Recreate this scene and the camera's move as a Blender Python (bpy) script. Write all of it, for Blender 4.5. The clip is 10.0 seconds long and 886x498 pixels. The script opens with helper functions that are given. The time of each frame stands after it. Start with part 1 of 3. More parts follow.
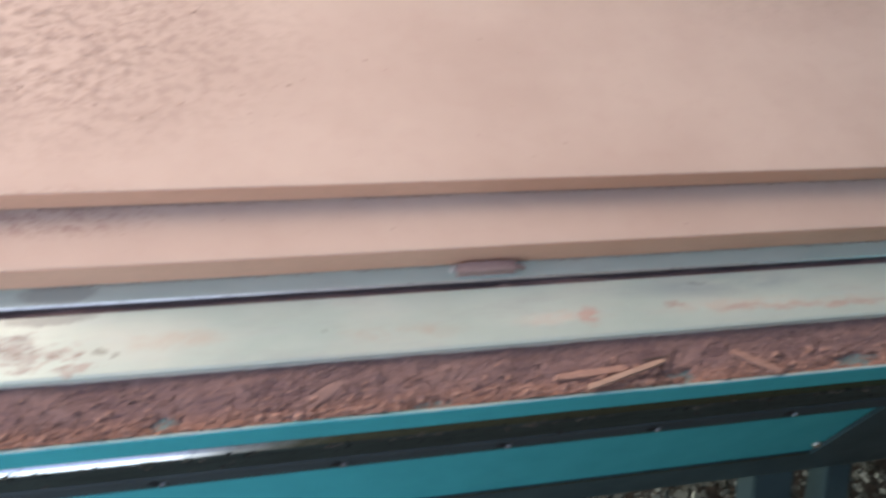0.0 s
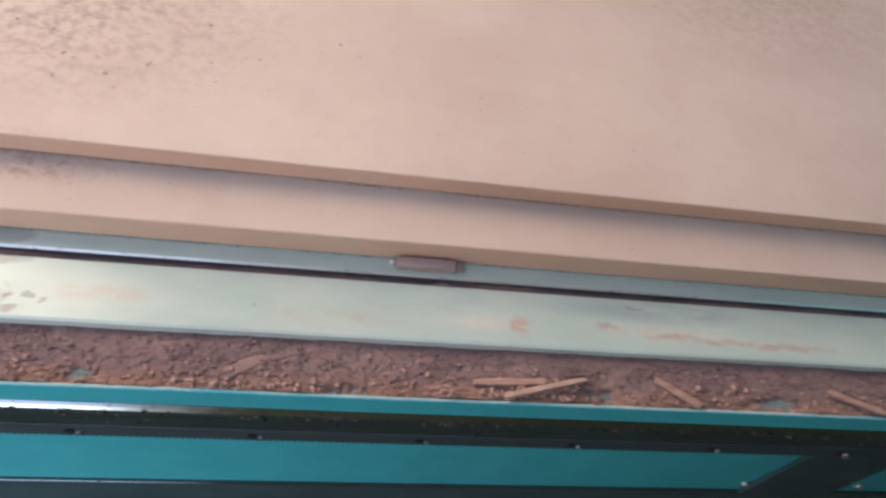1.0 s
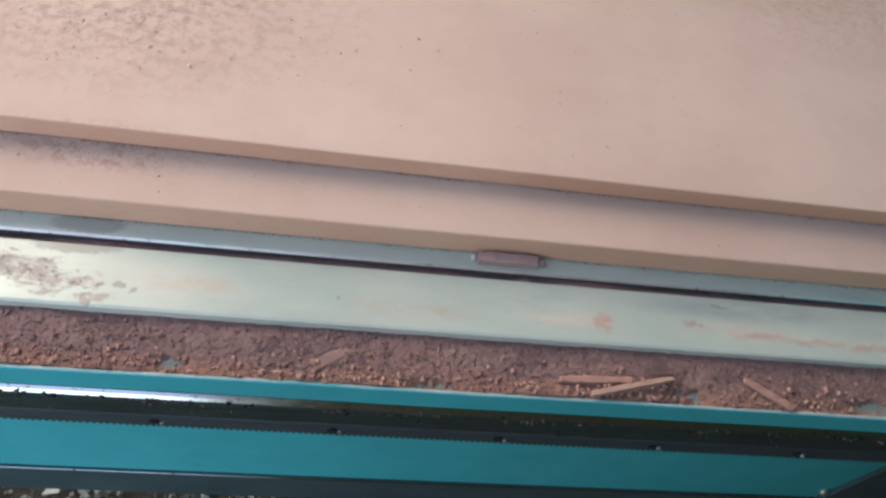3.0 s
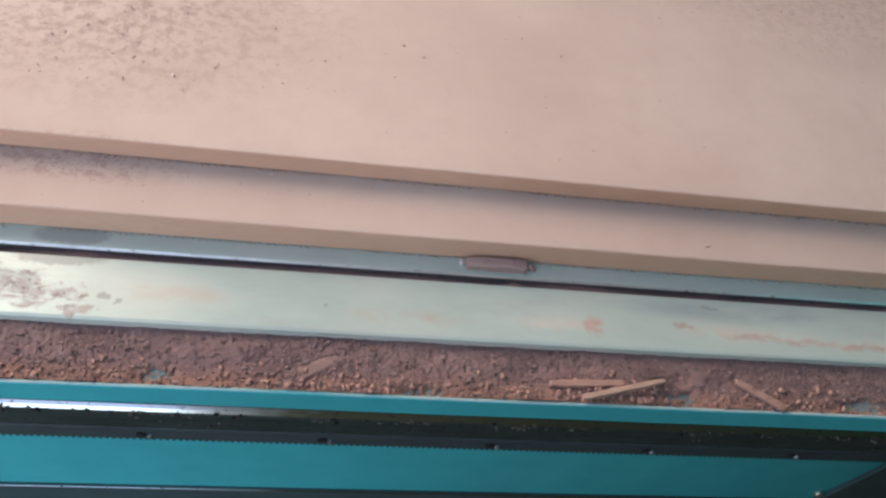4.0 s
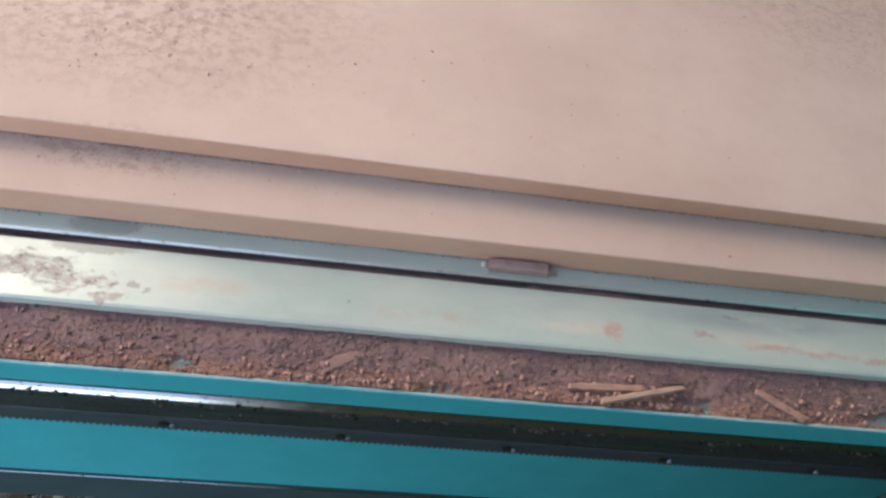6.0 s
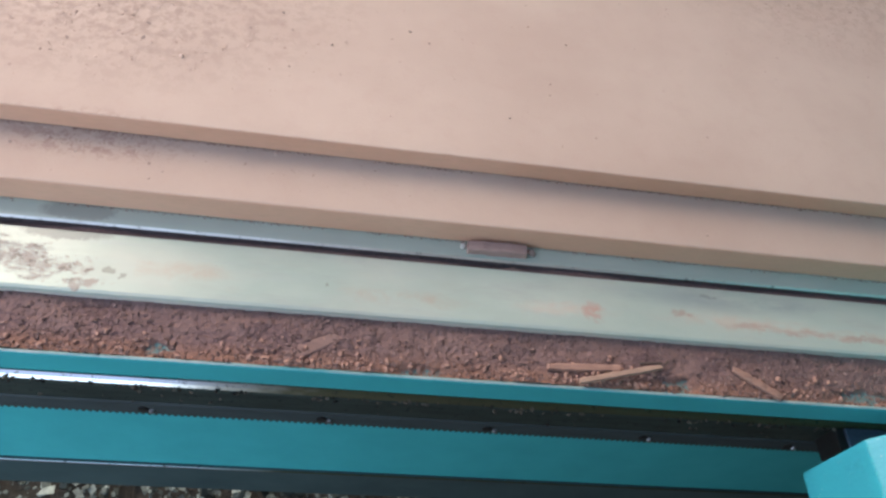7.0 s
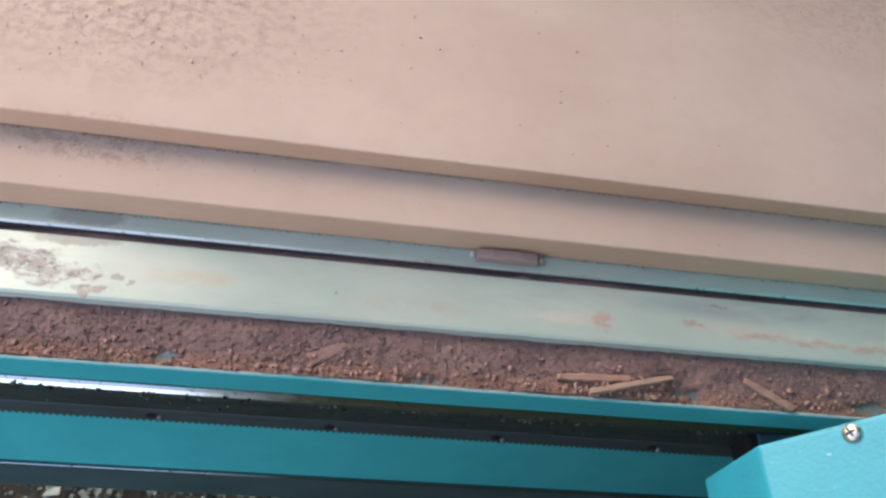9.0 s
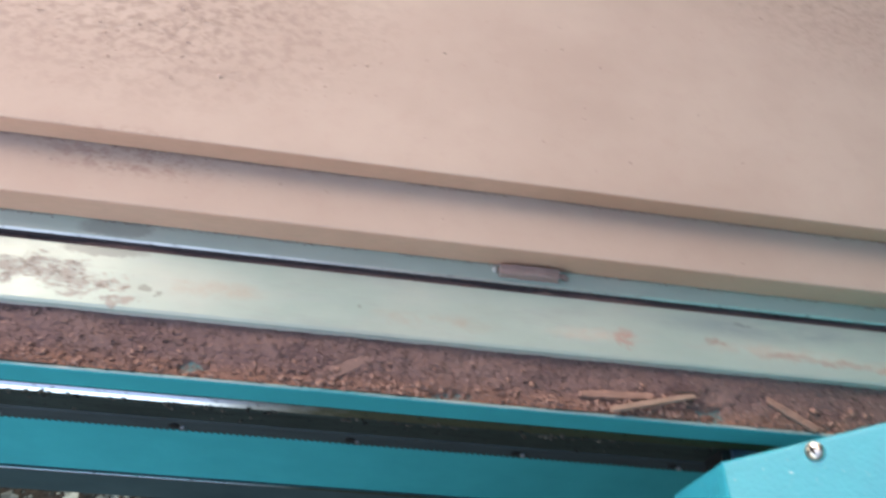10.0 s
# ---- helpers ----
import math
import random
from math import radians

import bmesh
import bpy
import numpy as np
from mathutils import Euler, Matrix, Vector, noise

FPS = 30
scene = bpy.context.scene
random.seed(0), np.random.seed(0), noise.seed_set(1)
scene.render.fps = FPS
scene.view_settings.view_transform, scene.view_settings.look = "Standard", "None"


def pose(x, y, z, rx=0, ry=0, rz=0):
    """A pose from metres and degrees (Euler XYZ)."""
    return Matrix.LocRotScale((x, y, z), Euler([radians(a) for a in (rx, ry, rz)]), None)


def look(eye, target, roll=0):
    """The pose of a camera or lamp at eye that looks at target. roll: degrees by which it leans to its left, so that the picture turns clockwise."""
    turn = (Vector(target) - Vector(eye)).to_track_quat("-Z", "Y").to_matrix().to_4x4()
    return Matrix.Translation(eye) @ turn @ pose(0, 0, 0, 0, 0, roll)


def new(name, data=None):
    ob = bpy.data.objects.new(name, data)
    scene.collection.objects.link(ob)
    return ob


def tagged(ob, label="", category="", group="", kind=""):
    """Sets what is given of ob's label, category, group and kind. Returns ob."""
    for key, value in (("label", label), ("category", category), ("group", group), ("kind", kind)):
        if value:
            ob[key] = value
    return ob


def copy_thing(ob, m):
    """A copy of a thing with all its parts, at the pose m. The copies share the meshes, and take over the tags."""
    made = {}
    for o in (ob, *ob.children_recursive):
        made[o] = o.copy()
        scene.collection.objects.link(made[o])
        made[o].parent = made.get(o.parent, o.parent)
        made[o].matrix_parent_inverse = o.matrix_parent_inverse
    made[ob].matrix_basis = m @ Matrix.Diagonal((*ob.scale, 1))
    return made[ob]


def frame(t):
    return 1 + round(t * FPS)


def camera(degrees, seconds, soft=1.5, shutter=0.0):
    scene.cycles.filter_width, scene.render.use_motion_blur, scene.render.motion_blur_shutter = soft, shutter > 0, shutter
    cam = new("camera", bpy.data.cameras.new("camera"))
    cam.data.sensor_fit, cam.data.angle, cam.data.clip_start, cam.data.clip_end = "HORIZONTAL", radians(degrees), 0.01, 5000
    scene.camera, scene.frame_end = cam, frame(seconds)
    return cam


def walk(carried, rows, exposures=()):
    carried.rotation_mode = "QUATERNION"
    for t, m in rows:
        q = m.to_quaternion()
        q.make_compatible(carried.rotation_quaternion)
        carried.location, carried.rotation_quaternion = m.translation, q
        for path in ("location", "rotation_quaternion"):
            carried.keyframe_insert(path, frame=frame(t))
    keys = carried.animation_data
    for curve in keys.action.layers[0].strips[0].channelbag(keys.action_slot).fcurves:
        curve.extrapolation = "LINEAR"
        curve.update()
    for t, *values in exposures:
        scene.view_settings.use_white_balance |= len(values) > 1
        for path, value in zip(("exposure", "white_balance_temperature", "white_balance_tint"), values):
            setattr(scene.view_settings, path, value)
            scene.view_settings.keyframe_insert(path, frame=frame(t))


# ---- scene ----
cam = camera(62.0, 10.0, soft=2.5, shutter=0.5)
PATH = [
    (0, (0.0832, -0.1565, 1.1856), (0.1886, 0.1183, 0.7815), 14.27),
    (0.1, (0.0699, -0.1597, 1.1833), (0.1685, 0.1129, 0.7757), 13.91),
    (0.2, (0.0609, -0.1676, 1.1829), (0.1583, 0.1056, 0.7754), 14.44),
    (0.3, (0.0528, -0.1689, 1.1881), (0.1505, 0.1060, 0.7820), 14.82),
    (0.4, (0.0525, -0.1576, 1.1916), (0.1332, 0.1215, 0.7845), 14.11),
    (0.5, (0.0584, -0.1555, 1.1947), (0.1428, 0.1229, 0.7876), 17.21),
    (0.6, (0.0788, -0.1608, 1.1967), (0.1695, 0.1181, 0.7918), 20.47),
    (0.7, (0.0985, -0.1560, 1.2000), (0.2064, 0.1123, 0.7882), 23.28),
    (0.8, (0.1132, -0.1644, 1.2024), (0.2279, 0.1076, 0.7984), 23.63),
    (0.9, (0.1236, -0.1633, 1.2076), (0.2314, 0.1083, 0.8015), 22.37),
    (1, (0.1220, -0.1622, 1.1976), (0.2237, 0.1093, 0.7903), 21.74),
    (1.1, (0.1220, -0.1590, 1.2008), (0.2087, 0.1101, 0.7885), 19.19),
    (1.2, (0.1150, -0.1593, 1.1992), (0.1953, 0.1165, 0.7901), 18.71),
    (1.3, (0.1089, -0.1595, 1.1980), (0.1777, 0.1193, 0.7889), 17.59),
    (1.4, (0.1029, -0.1597, 1.1968), (0.1661, 0.1211, 0.7881), 17.30),
    (1.5, (0.0968, -0.1599, 1.1956), (0.1592, 0.1239, 0.7887), 17.35),
    (1.6, (0.0948, -0.1594, 1.1949), (0.1550, 0.1256, 0.7885), 17.30),
    (1.7, (0.0927, -0.1589, 1.1941), (0.1510, 0.1281, 0.7888), 16.90),
    (1.8, (0.0907, -0.1583, 1.1934), (0.1498, 0.1291, 0.7885), 17.04),
    (2, (0.0866, -0.1573, 1.1919), (0.1512, 0.1278, 0.7862), 17.80),
    (2.2, (0.0887, -0.1570, 1.1911), (0.1533, 0.1244, 0.7828), 17.53),
    (2.3, (0.0898, -0.1568, 1.1906), (0.1555, 0.1230, 0.7814), 17.68),
    (2.5, (0.0919, -0.1565, 1.1898), (0.1596, 0.1227, 0.7805), 17.98),
    (2.7, (0.0929, -0.1593, 1.1872), (0.1653, 0.1216, 0.7800), 18.57),
    (2.8, (0.0934, -0.1608, 1.1860), (0.1695, 0.1178, 0.7778), 18.94),
    (3, (0.0944, -0.1636, 1.1834), (0.1725, 0.1113, 0.7731), 18.33),
    (3.2, (0.0952, -0.1658, 1.1830), (0.1761, 0.1101, 0.7738), 17.56),
    (4.3, (0.1010, -0.1650, 1.1793), (0.1828, 0.1169, 0.7746), 17.84),
    (4.5, (0.1027, -0.1580, 1.1850), (0.1772, 0.1231, 0.7783), 18.10),
    (4.6, (0.1025, -0.1585, 1.1844), (0.1743, 0.1326, 0.7843), 17.16),
    (4.7, (0.1022, -0.1591, 1.1838), (0.1704, 0.1315, 0.7827), 16.73),
    (4.8, (0.1020, -0.1596, 1.1831), (0.1691, 0.1311, 0.7819), 16.30),
    (4.9, (0.1017, -0.1602, 1.1825), (0.1674, 0.1286, 0.7797), 16.18),
    (5, (0.1015, -0.1607, 1.1819), (0.1668, 0.1253, 0.7770), 16.14),
    (5.2, (0.1001, -0.1641, 1.1816), (0.1673, 0.1213, 0.7766), 16.59),
    (5.3, (0.0995, -0.1658, 1.1815), (0.1677, 0.1201, 0.7770), 16.93),
    (5.5, (0.0981, -0.1692, 1.1812), (0.1674, 0.1205, 0.7796), 16.76),
    (5.7, (0.0959, -0.1733, 1.1783), (0.1614, 0.1186, 0.7777), 16.57),
    (6.8, (0.0991, -0.1789, 1.1778), (0.1805, 0.1034, 0.7732), 18.38),
    (7, (0.1030, -0.1759, 1.1789), (0.1794, 0.1048, 0.7722), 17.90),
    (7.2, (0.1019, -0.1747, 1.1793), (0.1771, 0.1063, 0.7726), 18.00),
    (7.5, (0.1003, -0.1730, 1.1798), (0.1744, 0.1084, 0.7732), 17.69),
    (7.7, (0.0985, -0.1717, 1.1810), (0.1707, 0.1128, 0.7763), 17.78),
    (7.8, (0.0977, -0.1711, 1.1817), (0.1697, 0.1161, 0.7788), 17.77),
    (8, (0.0959, -0.1698, 1.1829), (0.1661, 0.1179, 0.7800), 17.60),
    (8.2, (0.0963, -0.1698, 1.1825), (0.1678, 0.1209, 0.7820), 17.85),
    (8.3, (0.0966, -0.1698, 1.1824), (0.1680, 0.1187, 0.7803), 17.57),
    (8.5, (0.0970, -0.1698, 1.1820), (0.1736, 0.1161, 0.7790), 17.94),
    (8.7, (0.0981, -0.1701, 1.1808), (0.1764, 0.1124, 0.7757), 18.30),
    (9, (0.0998, -0.1705, 1.1789), (0.1732, 0.1104, 0.7719), 17.81),
    (9.3, (0.0997, -0.1710, 1.1785), (0.1717, 0.1100, 0.7713), 17.67),
    (9.5, (0.0996, -0.1714, 1.1782), (0.1708, 0.1101, 0.7711), 17.54),
    (9.7, (0.1000, -0.1709, 1.1811), (0.1678, 0.1111, 0.7739), 16.98),
    (9.8, (0.1002, -0.1706, 1.1826), (0.1660, 0.1096, 0.7738), 16.69),
    (9.9, (0.0999, -0.1701, 1.1828), (0.1658, 0.1120, 0.7752), 16.74),
    (10, (0.0942, -0.1688, 1.1818), (0.1570, 0.1171, 0.7764), 16.69),
]
walk(cam, [(t, look(eye, target, roll)) for t, eye, target, roll in PATH],
     exposures=[
         (0.0, -0.2, 8250, 20.5), (0.5, -0.27, 8230, 19.5), (1.0, -0.2, 8200, 18.5), (1.5, -0.32, 8160, 18.5),
         (2.0, -0.33, 8130, 18.0), (2.5, -0.33, 8100, 17.5), (5.0, -0.27, 7970, 16.5), (5.5, -0.29, 7970, 16.5),
         (7.5, -0.25, 7950, 16.0), (8.5, -0.32, 7940, 16.5), (9.2, -0.26, 7940, 15.5), (10.0, -0.24, 7940, 16.0),
     ])

# ---------------------------------------------------------------- light
world = bpy.data.worlds.new("sky")
scene.world = world
world.use_nodes = True
wn = world.node_tree
sky = wn.nodes.new("ShaderNodeTexSky")
sky.sky_type = "NISHITA"
sky.sun_disc = False
sky.dust_density = 1.0
sky.air_density = 0.75
sky.ozone_density = 0.6
SUN_WAY = Vector((-0.50, 0.60, 0.62)).normalized()
sky.sun_elevation = math.asin(SUN_WAY.z)
sky.sun_rotation = math.atan2(SUN_WAY.x, SUN_WAY.y)
wn.links.new(sky.outputs[0], wn.nodes["Background"].inputs[0])
wn.nodes["Background"].inputs[1].default_value = 0.82
sun = new("sun", bpy.data.lights.new("sun", "SUN"))
sun.data.energy = 1.3
sun.data.angle = radians(40)
sun.data.color = (1.0, 0.93, 0.83)
sun.matrix_world = look(SUN_WAY * 8, (0, 0, 0))

# ---------------------------------------------------------------- heights and lines of the machine
Z0 = 0.71                      # underside of the gear rack above the floor
BED = Z0 + 0.0889              # top of the aluminium bed
LOW = Z0 + 0.1083              # top of the lower board
TOP = Z0 + 0.1226              # top of the upper board
LEDGE = Z0 + 0.0808            # painted ledge under the dust
LIP = Z0 + 0.0832              # upper edge of the ledge's rim
X0, X1 = -0.75, 1.45


# ---------------------------------------------------------------- materials
def material(name):
    m = bpy.data.materials.new(name)
    m.use_nodes = True
    return m, m.node_tree.nodes, m.node_tree.links, m.node_tree.nodes["Principled BSDF"]


def coords(n):
    return n.new("ShaderNodeTexCoord").outputs["Object"]


def stretched(n, l, src, scale):
    mp = n.new("ShaderNodeMapping")
    mp.inputs["Scale"].default_value = scale
    l.new(src, mp.inputs["Vector"])
    return mp.outputs[0]


def noise_of(n, l, src, scale, detail=4.0, rough=0.55, distort=0.0):
    t = n.new("ShaderNodeTexNoise")
    t.inputs["Scale"].default_value = scale
    t.inputs["Detail"].default_value = detail
    t.inputs["Roughness"].default_value = rough
    t.inputs["Distortion"].default_value = distort
    l.new(src, t.inputs["Vector"])
    return t.outputs["Fac"]


def ramp(n, l, fac, lo, hi):
    r = n.new("ShaderNodeMapRange")
    r.inputs["From Min"].default_value = lo
    r.inputs["From Max"].default_value = hi
    l.new(fac, r.inputs["Value"])
    return r.outputs[0]


def mix(n, l, fac, a, b):
    m = n.new("ShaderNodeMix")
    m.data_type = "RGBA"
    for sock, v in ((m.inputs[0], fac), (m.inputs[6], a), (m.inputs[7], b)):
        if isinstance(v, (int, float)):
            sock.default_value = v
        elif isinstance(v, tuple):
            sock.default_value = (*v, 1.0)
        else:
            l.new(v, sock)
    return m.outputs[2]


def times(n, l, a, b, op="MULTIPLY"):
    m = n.new("ShaderNodeMath")
    m.operation = op
    for sock, v in zip(m.inputs, (a, b)):
        if isinstance(v, (int, float)):
            sock.default_value = v
        else:
            l.new(v, sock)
    return m.outputs[0]


def bump(n, l, bsdf, height, strength, dist):
    b = n.new("ShaderNodeBump")
    b.inputs["Strength"].default_value = strength
    b.inputs["Distance"].default_value = dist
    l.new(height, b.inputs["Height"])
    l.new(b.outputs[0], bsdf.inputs["Normal"])


def spot(n, l, src, centre, radii):
    """1 inside an oval patch of the surface, falling to 0 at its rim."""
    mp = n.new("ShaderNodeMapping")
    mp.vector_type = "TEXTURE"
    mp.inputs["Location"].default_value = centre
    mp.inputs["Scale"].default_value = radii
    l.new(src, mp.inputs["Vector"])
    ln = n.new("ShaderNodeVectorMath")
    ln.operation = "LENGTH"
    l.new(mp.outputs[0], ln.inputs[0])
    return ramp(n, l, ln.outputs["Value"], 1.0, 0.35)


def make_board_top():
    m, n, l, b = material("dusty_fibreboard")
    c = coords(n)
    big = noise_of(n, l, c, 9, 3, 0.6)
    mid = noise_of(n, l, c, 60, 5, 0.65)
    fine = noise_of(n, l, c, 900, 3, 0.6)
    col = mix(n, l, ramp(n, l, big, 0.35, 0.65), (0.525, 0.40, 0.325), (0.585, 0.46, 0.375))
    col = mix(n, l, times(n, l, ramp(n, l, mid, 0.5, 0.75), 0.28), col, (0.50, 0.345, 0.285))
    col = mix(n, l, times(n, l, ramp(n, l, fine, 0.55, 0.8), 0.15), col, (0.42, 0.29, 0.24))
    # mottled dust where the cutter's waste has lain
    m1 = times(n, l, spot(n, l, c, (-0.06, 0.27, TOP), (0.185, 0.125, 1)), ramp(n, l, noise_of(n, l, c, 120, 4, 0.66, 0.12), 0.44, 0.60))
    m2 = times(n, l, spot(n, l, c, (0.52, 0.40, TOP), (0.20, 0.13, 1)), ramp(n, l, noise_of(n, l, c, 140, 4, 0.66, 0.12), 0.45, 0.62))
    m3 = times(n, l, spot(n, l, c, (-0.045, 0.127, LOW), (0.075, 0.016, 1)), ramp(n, l, noise_of(n, l, c, 190, 4, 0.7, 0.4), 0.47, 0.60))
    both = times(n, l, m1, times(n, l, m2, 0.6), "MAXIMUM")
    col = mix(n, l, times(n, l, m3, 0.62), col, (0.35, 0.21, 0.165))
    col = mix(n, l, times(n, l, both, 0.70), col, (0.37, 0.27, 0.215))
    l.new(col, b.inputs["Base Color"])
    b.inputs["Roughness"].default_value = 0.85
    b.inputs["Specular IOR Level"].default_value = 0.25
    bump(n, l, b, times(n, l, fine, times(n, l, mid, both, "ADD"), "ADD"), 0.3, 0.0006)
    return m


def make_board_edge():
    m, n, l, b = material("cut_fibreboard_edge")
    c = coords(n)
    s = stretched(n, l, c, (0.25, 1, 1.6))
    big = noise_of(n, l, stretched(n, l, c, (0.5, 1, 1)), 14, 3)
    fib = noise_of(n, l, s, 420, 4, 0.7)
    col = mix(n, l, ramp(n, l, big, 0.35, 0.68), (0.69, 0.39, 0.268), (0.77, 0.465, 0.33))
    col = mix(n, l, times(n, l, ramp(n, l, fib, 0.45, 0.8), 0.35), col, (0.50, 0.335, 0.22))
    l.new(col, b.inputs["Base Color"])
    b.inputs["Roughness"].default_value = 0.9
    b.inputs["Specular IOR Level"].default_value = 0.2
    bump(n, l, b, fib, 0.4, 0.0006)
    return m


def make_bed():
    m, n, l, b = material("dull_aluminium")
    c = coords(n)
    s = stretched(n, l, c, (0.06, 1, 1))
    streak = noise_of(n, l, s, 260, 3, 0.6)
    cloud = noise_of(n, l, stretched(n, l, c, (0.5, 1, 1)), 26, 4, 0.6)
    fine = noise_of(n, l, c, 500, 3)
    col = mix(n, l, ramp(n, l, cloud, 0.35, 0.68), (0.43, 0.545, 0.475), (0.51, 0.61, 0.53))
    col = mix(n, l, times(n, l, ramp(n, l, streak, 0.5, 0.75), 0.25), col, (0.45, 0.54, 0.53))
    # thin film of dust
    film = times(n, l, ramp(n, l, noise_of(n, l, stretched(n, l, c, (0.4, 1, 1)), 30, 4, 0.6), 0.45, 0.8), 0.3)
    col = mix(n, l, film, col, (0.56, 0.46, 0.39))
    # dried crust near one end of the bed, red smears near the other, all with ragged outlines
    wob = n.new("ShaderNodeTexNoise")
    wob.inputs["Scale"].default_value = 110
    wob.inputs["Detail"].default_value = 5
    wob.inputs["Roughness"].default_value = 0.7
    l.new(c, wob.inputs["Vector"])
    off = n.new("ShaderNodeVectorMath")
    off.operation = "MULTIPLY_ADD"
    off.inputs[1].default_value = (0.022, 0.011, 0.0)
    l.new(wob.outputs["Color"], off.inputs[0])
    shift = n.new("ShaderNodeVectorMath")
    shift.operation = "ADD"
    shift.inputs[1].default_value = (-0.011, -0.0055, 0.0)
    l.new(c, shift.inputs[0])
    l.new(shift.outputs[0], off.inputs[2])
    w = off.outputs[0]

    def patches(ovals, src):
        out = None
        for x, y, rx, ry in ovals:
            one = spot(n, l, src, (x, y, BED), (rx, ry, 1))
            out = one if out is None else times(n, l, out, one, "MAXIMUM")
        return out

    rag = noise_of(n, l, stretched(n, l, c, (0.6, 1, 1)), 75, 6, 0.74, 0.25)
    crust = times(n, l, patches(((-0.085, 0.056, 0.050, 0.016), (-0.050, 0.049, 0.034, 0.013), (-0.030, 0.041, 0.024, 0.007)), w), 0.27)
    crust = ramp(n, l, times(n, l, crust, rag, "ADD"), 0.66, 0.74)
    crust = times(n, l, crust, ramp(n, l, noise_of(n, l, stretched(n, l, c, (0.5, 1, 1)), 190, 4, 0.7, 0.6), 0.36, 0.54))
    col = mix(n, l, times(n, l, crust, 0.72), col, (0.44, 0.345, 0.28))
    rim = ramp(n, l, noise_of(n, l, c, 170, 5, 0.7, 0.4), 0.52, 0.60)
    col = mix(n, l, times(n, l, times(n, l, crust, rim), 0.6), col, (0.25, 0.21, 0.17))
    drops = patches(((-0.0196, 0.0500, 0.0032, 0.0020), (-0.0112, 0.0473, 0.0034, 0.0020), (0.1030, 0.0530, 0.0014, 0.0011), (0.3502, 0.0674, 0.0034, 0.0018)), w)
    col = mix(n, l, times(n, l, ramp(n, l, drops, 0.1, 0.5), 0.65), col, (0.25, 0.26, 0.22))
    tan = patches(((0.0015, 0.0530, 0.0085, 0.0060), (0.0240, 0.0535, 0.0300, 0.0080), (0.1500, 0.0480, 0.0500, 0.0070)), w)
    col = mix(n, l, times(n, l, times(n, l, tan, ramp(n, l, rag, 0.38, 0.60)), 0.50), col, (0.52, 0.40, 0.30))
    veil = times(n, l, spot(n, l, c, (0.37, 0.066, BED), (0.10, 0.010, 1)), ramp(n, l, noise_of(n, l, stretched(n, l, c, (0.3, 1, 1)), 55, 4, 0.65), 0.42, 0.62))
    col = mix(n, l, times(n, l, veil, 0.6), col, (0.28, 0.35, 0.36))
    seam = times(n, l, ramp(n, l, noise_of(n, l, stretched(n, l, c, (0.22, 1, 1)), 48, 5, 0.68), 0.56, 0.74), 0.35)
    col = mix(n, l, seam, col, (0.36, 0.37, 0.36))
    # two dark grey patches, one on each side of the front slot
    dark_spots = patches(((-0.044, 0.0885, 0.024, 0.0075), (-0.047, 0.0735, 0.026, 0.0060)), w)
    col = mix(n, l, times(n, l, ramp(n, l, dark_spots, 0.0, 0.4), 0.62), col, (0.27, 0.29, 0.26))
    smear = patches(((0.252, 0.0495, 0.040, 0.0060), (0.375, 0.0500, 0.070, 0.0065), (0.450, 0.0470, 0.070, 0.0050)), w)
    smear = times(n, l, smear, ramp(n, l, noise_of(n, l, stretched(n, l, c, (0.45, 1, 1)), 120, 4, 0.65), 0.36, 0.58))
    col = mix(n, l, times(n, l, smear, 0.40), col, (0.60, 0.41, 0.31))
    line = patches(((0.3277, 0.0545, 0.0075, 0.0040), (0.3340, 0.0525, 0.0060, 0.0028), (0.3780, 0.0482, 0.0260, 0.0030), (0.4150, 0.0462, 0.0300, 0.0034), (0.4600, 0.0455, 0.0400, 0.0034)), w)
    line = times(n, l, line, ramp(n, l, noise_of(n, l, stretched(n, l, c, (0.35, 1, 1)), 200, 4, 0.7), 0.38, 0.52))
    col = mix(n, l, times(n, l, line, 0.62), col, (0.42, 0.255, 0.20))
    blot = times(n, l, patches(((0.2700, 0.0497, 0.0085, 0.0095),), w), ramp(n, l, noise_of(n, l, c, 260, 3, 0.6), 0.34, 0.5))
    col = mix(n, l, times(n, l, blot, 0.65), col, (0.55, 0.29, 0.225))
    l.new(col, b.inputs["Base Color"])
    dirty = times(n, l, times(n, l, crust, smear, "MAXIMUM"), film, "MAXIMUM")
    rough = n.new("ShaderNodeMapRange")
    rough.inputs["To Min"].default_value = 0.30
    rough.inputs["To Max"].default_value = 0.85
    l.new(dirty, rough.inputs["Value"])
    l.new(rough.outputs[0], b.inputs["Roughness"])
    met = n.new("ShaderNodeMapRange")
    met.inputs["To Min"].default_value = 0.12
    met.inputs["To Max"].default_value = 0.0
    l.new(dirty, met.inputs["Value"])
    l.new(met.outputs[0], b.inputs["Metallic"])
    bump(n, l, b, times(n, l, fine, times(n, l, streak, crust, "ADD"), "ADD"), 0.12, 0.0006)
    return m


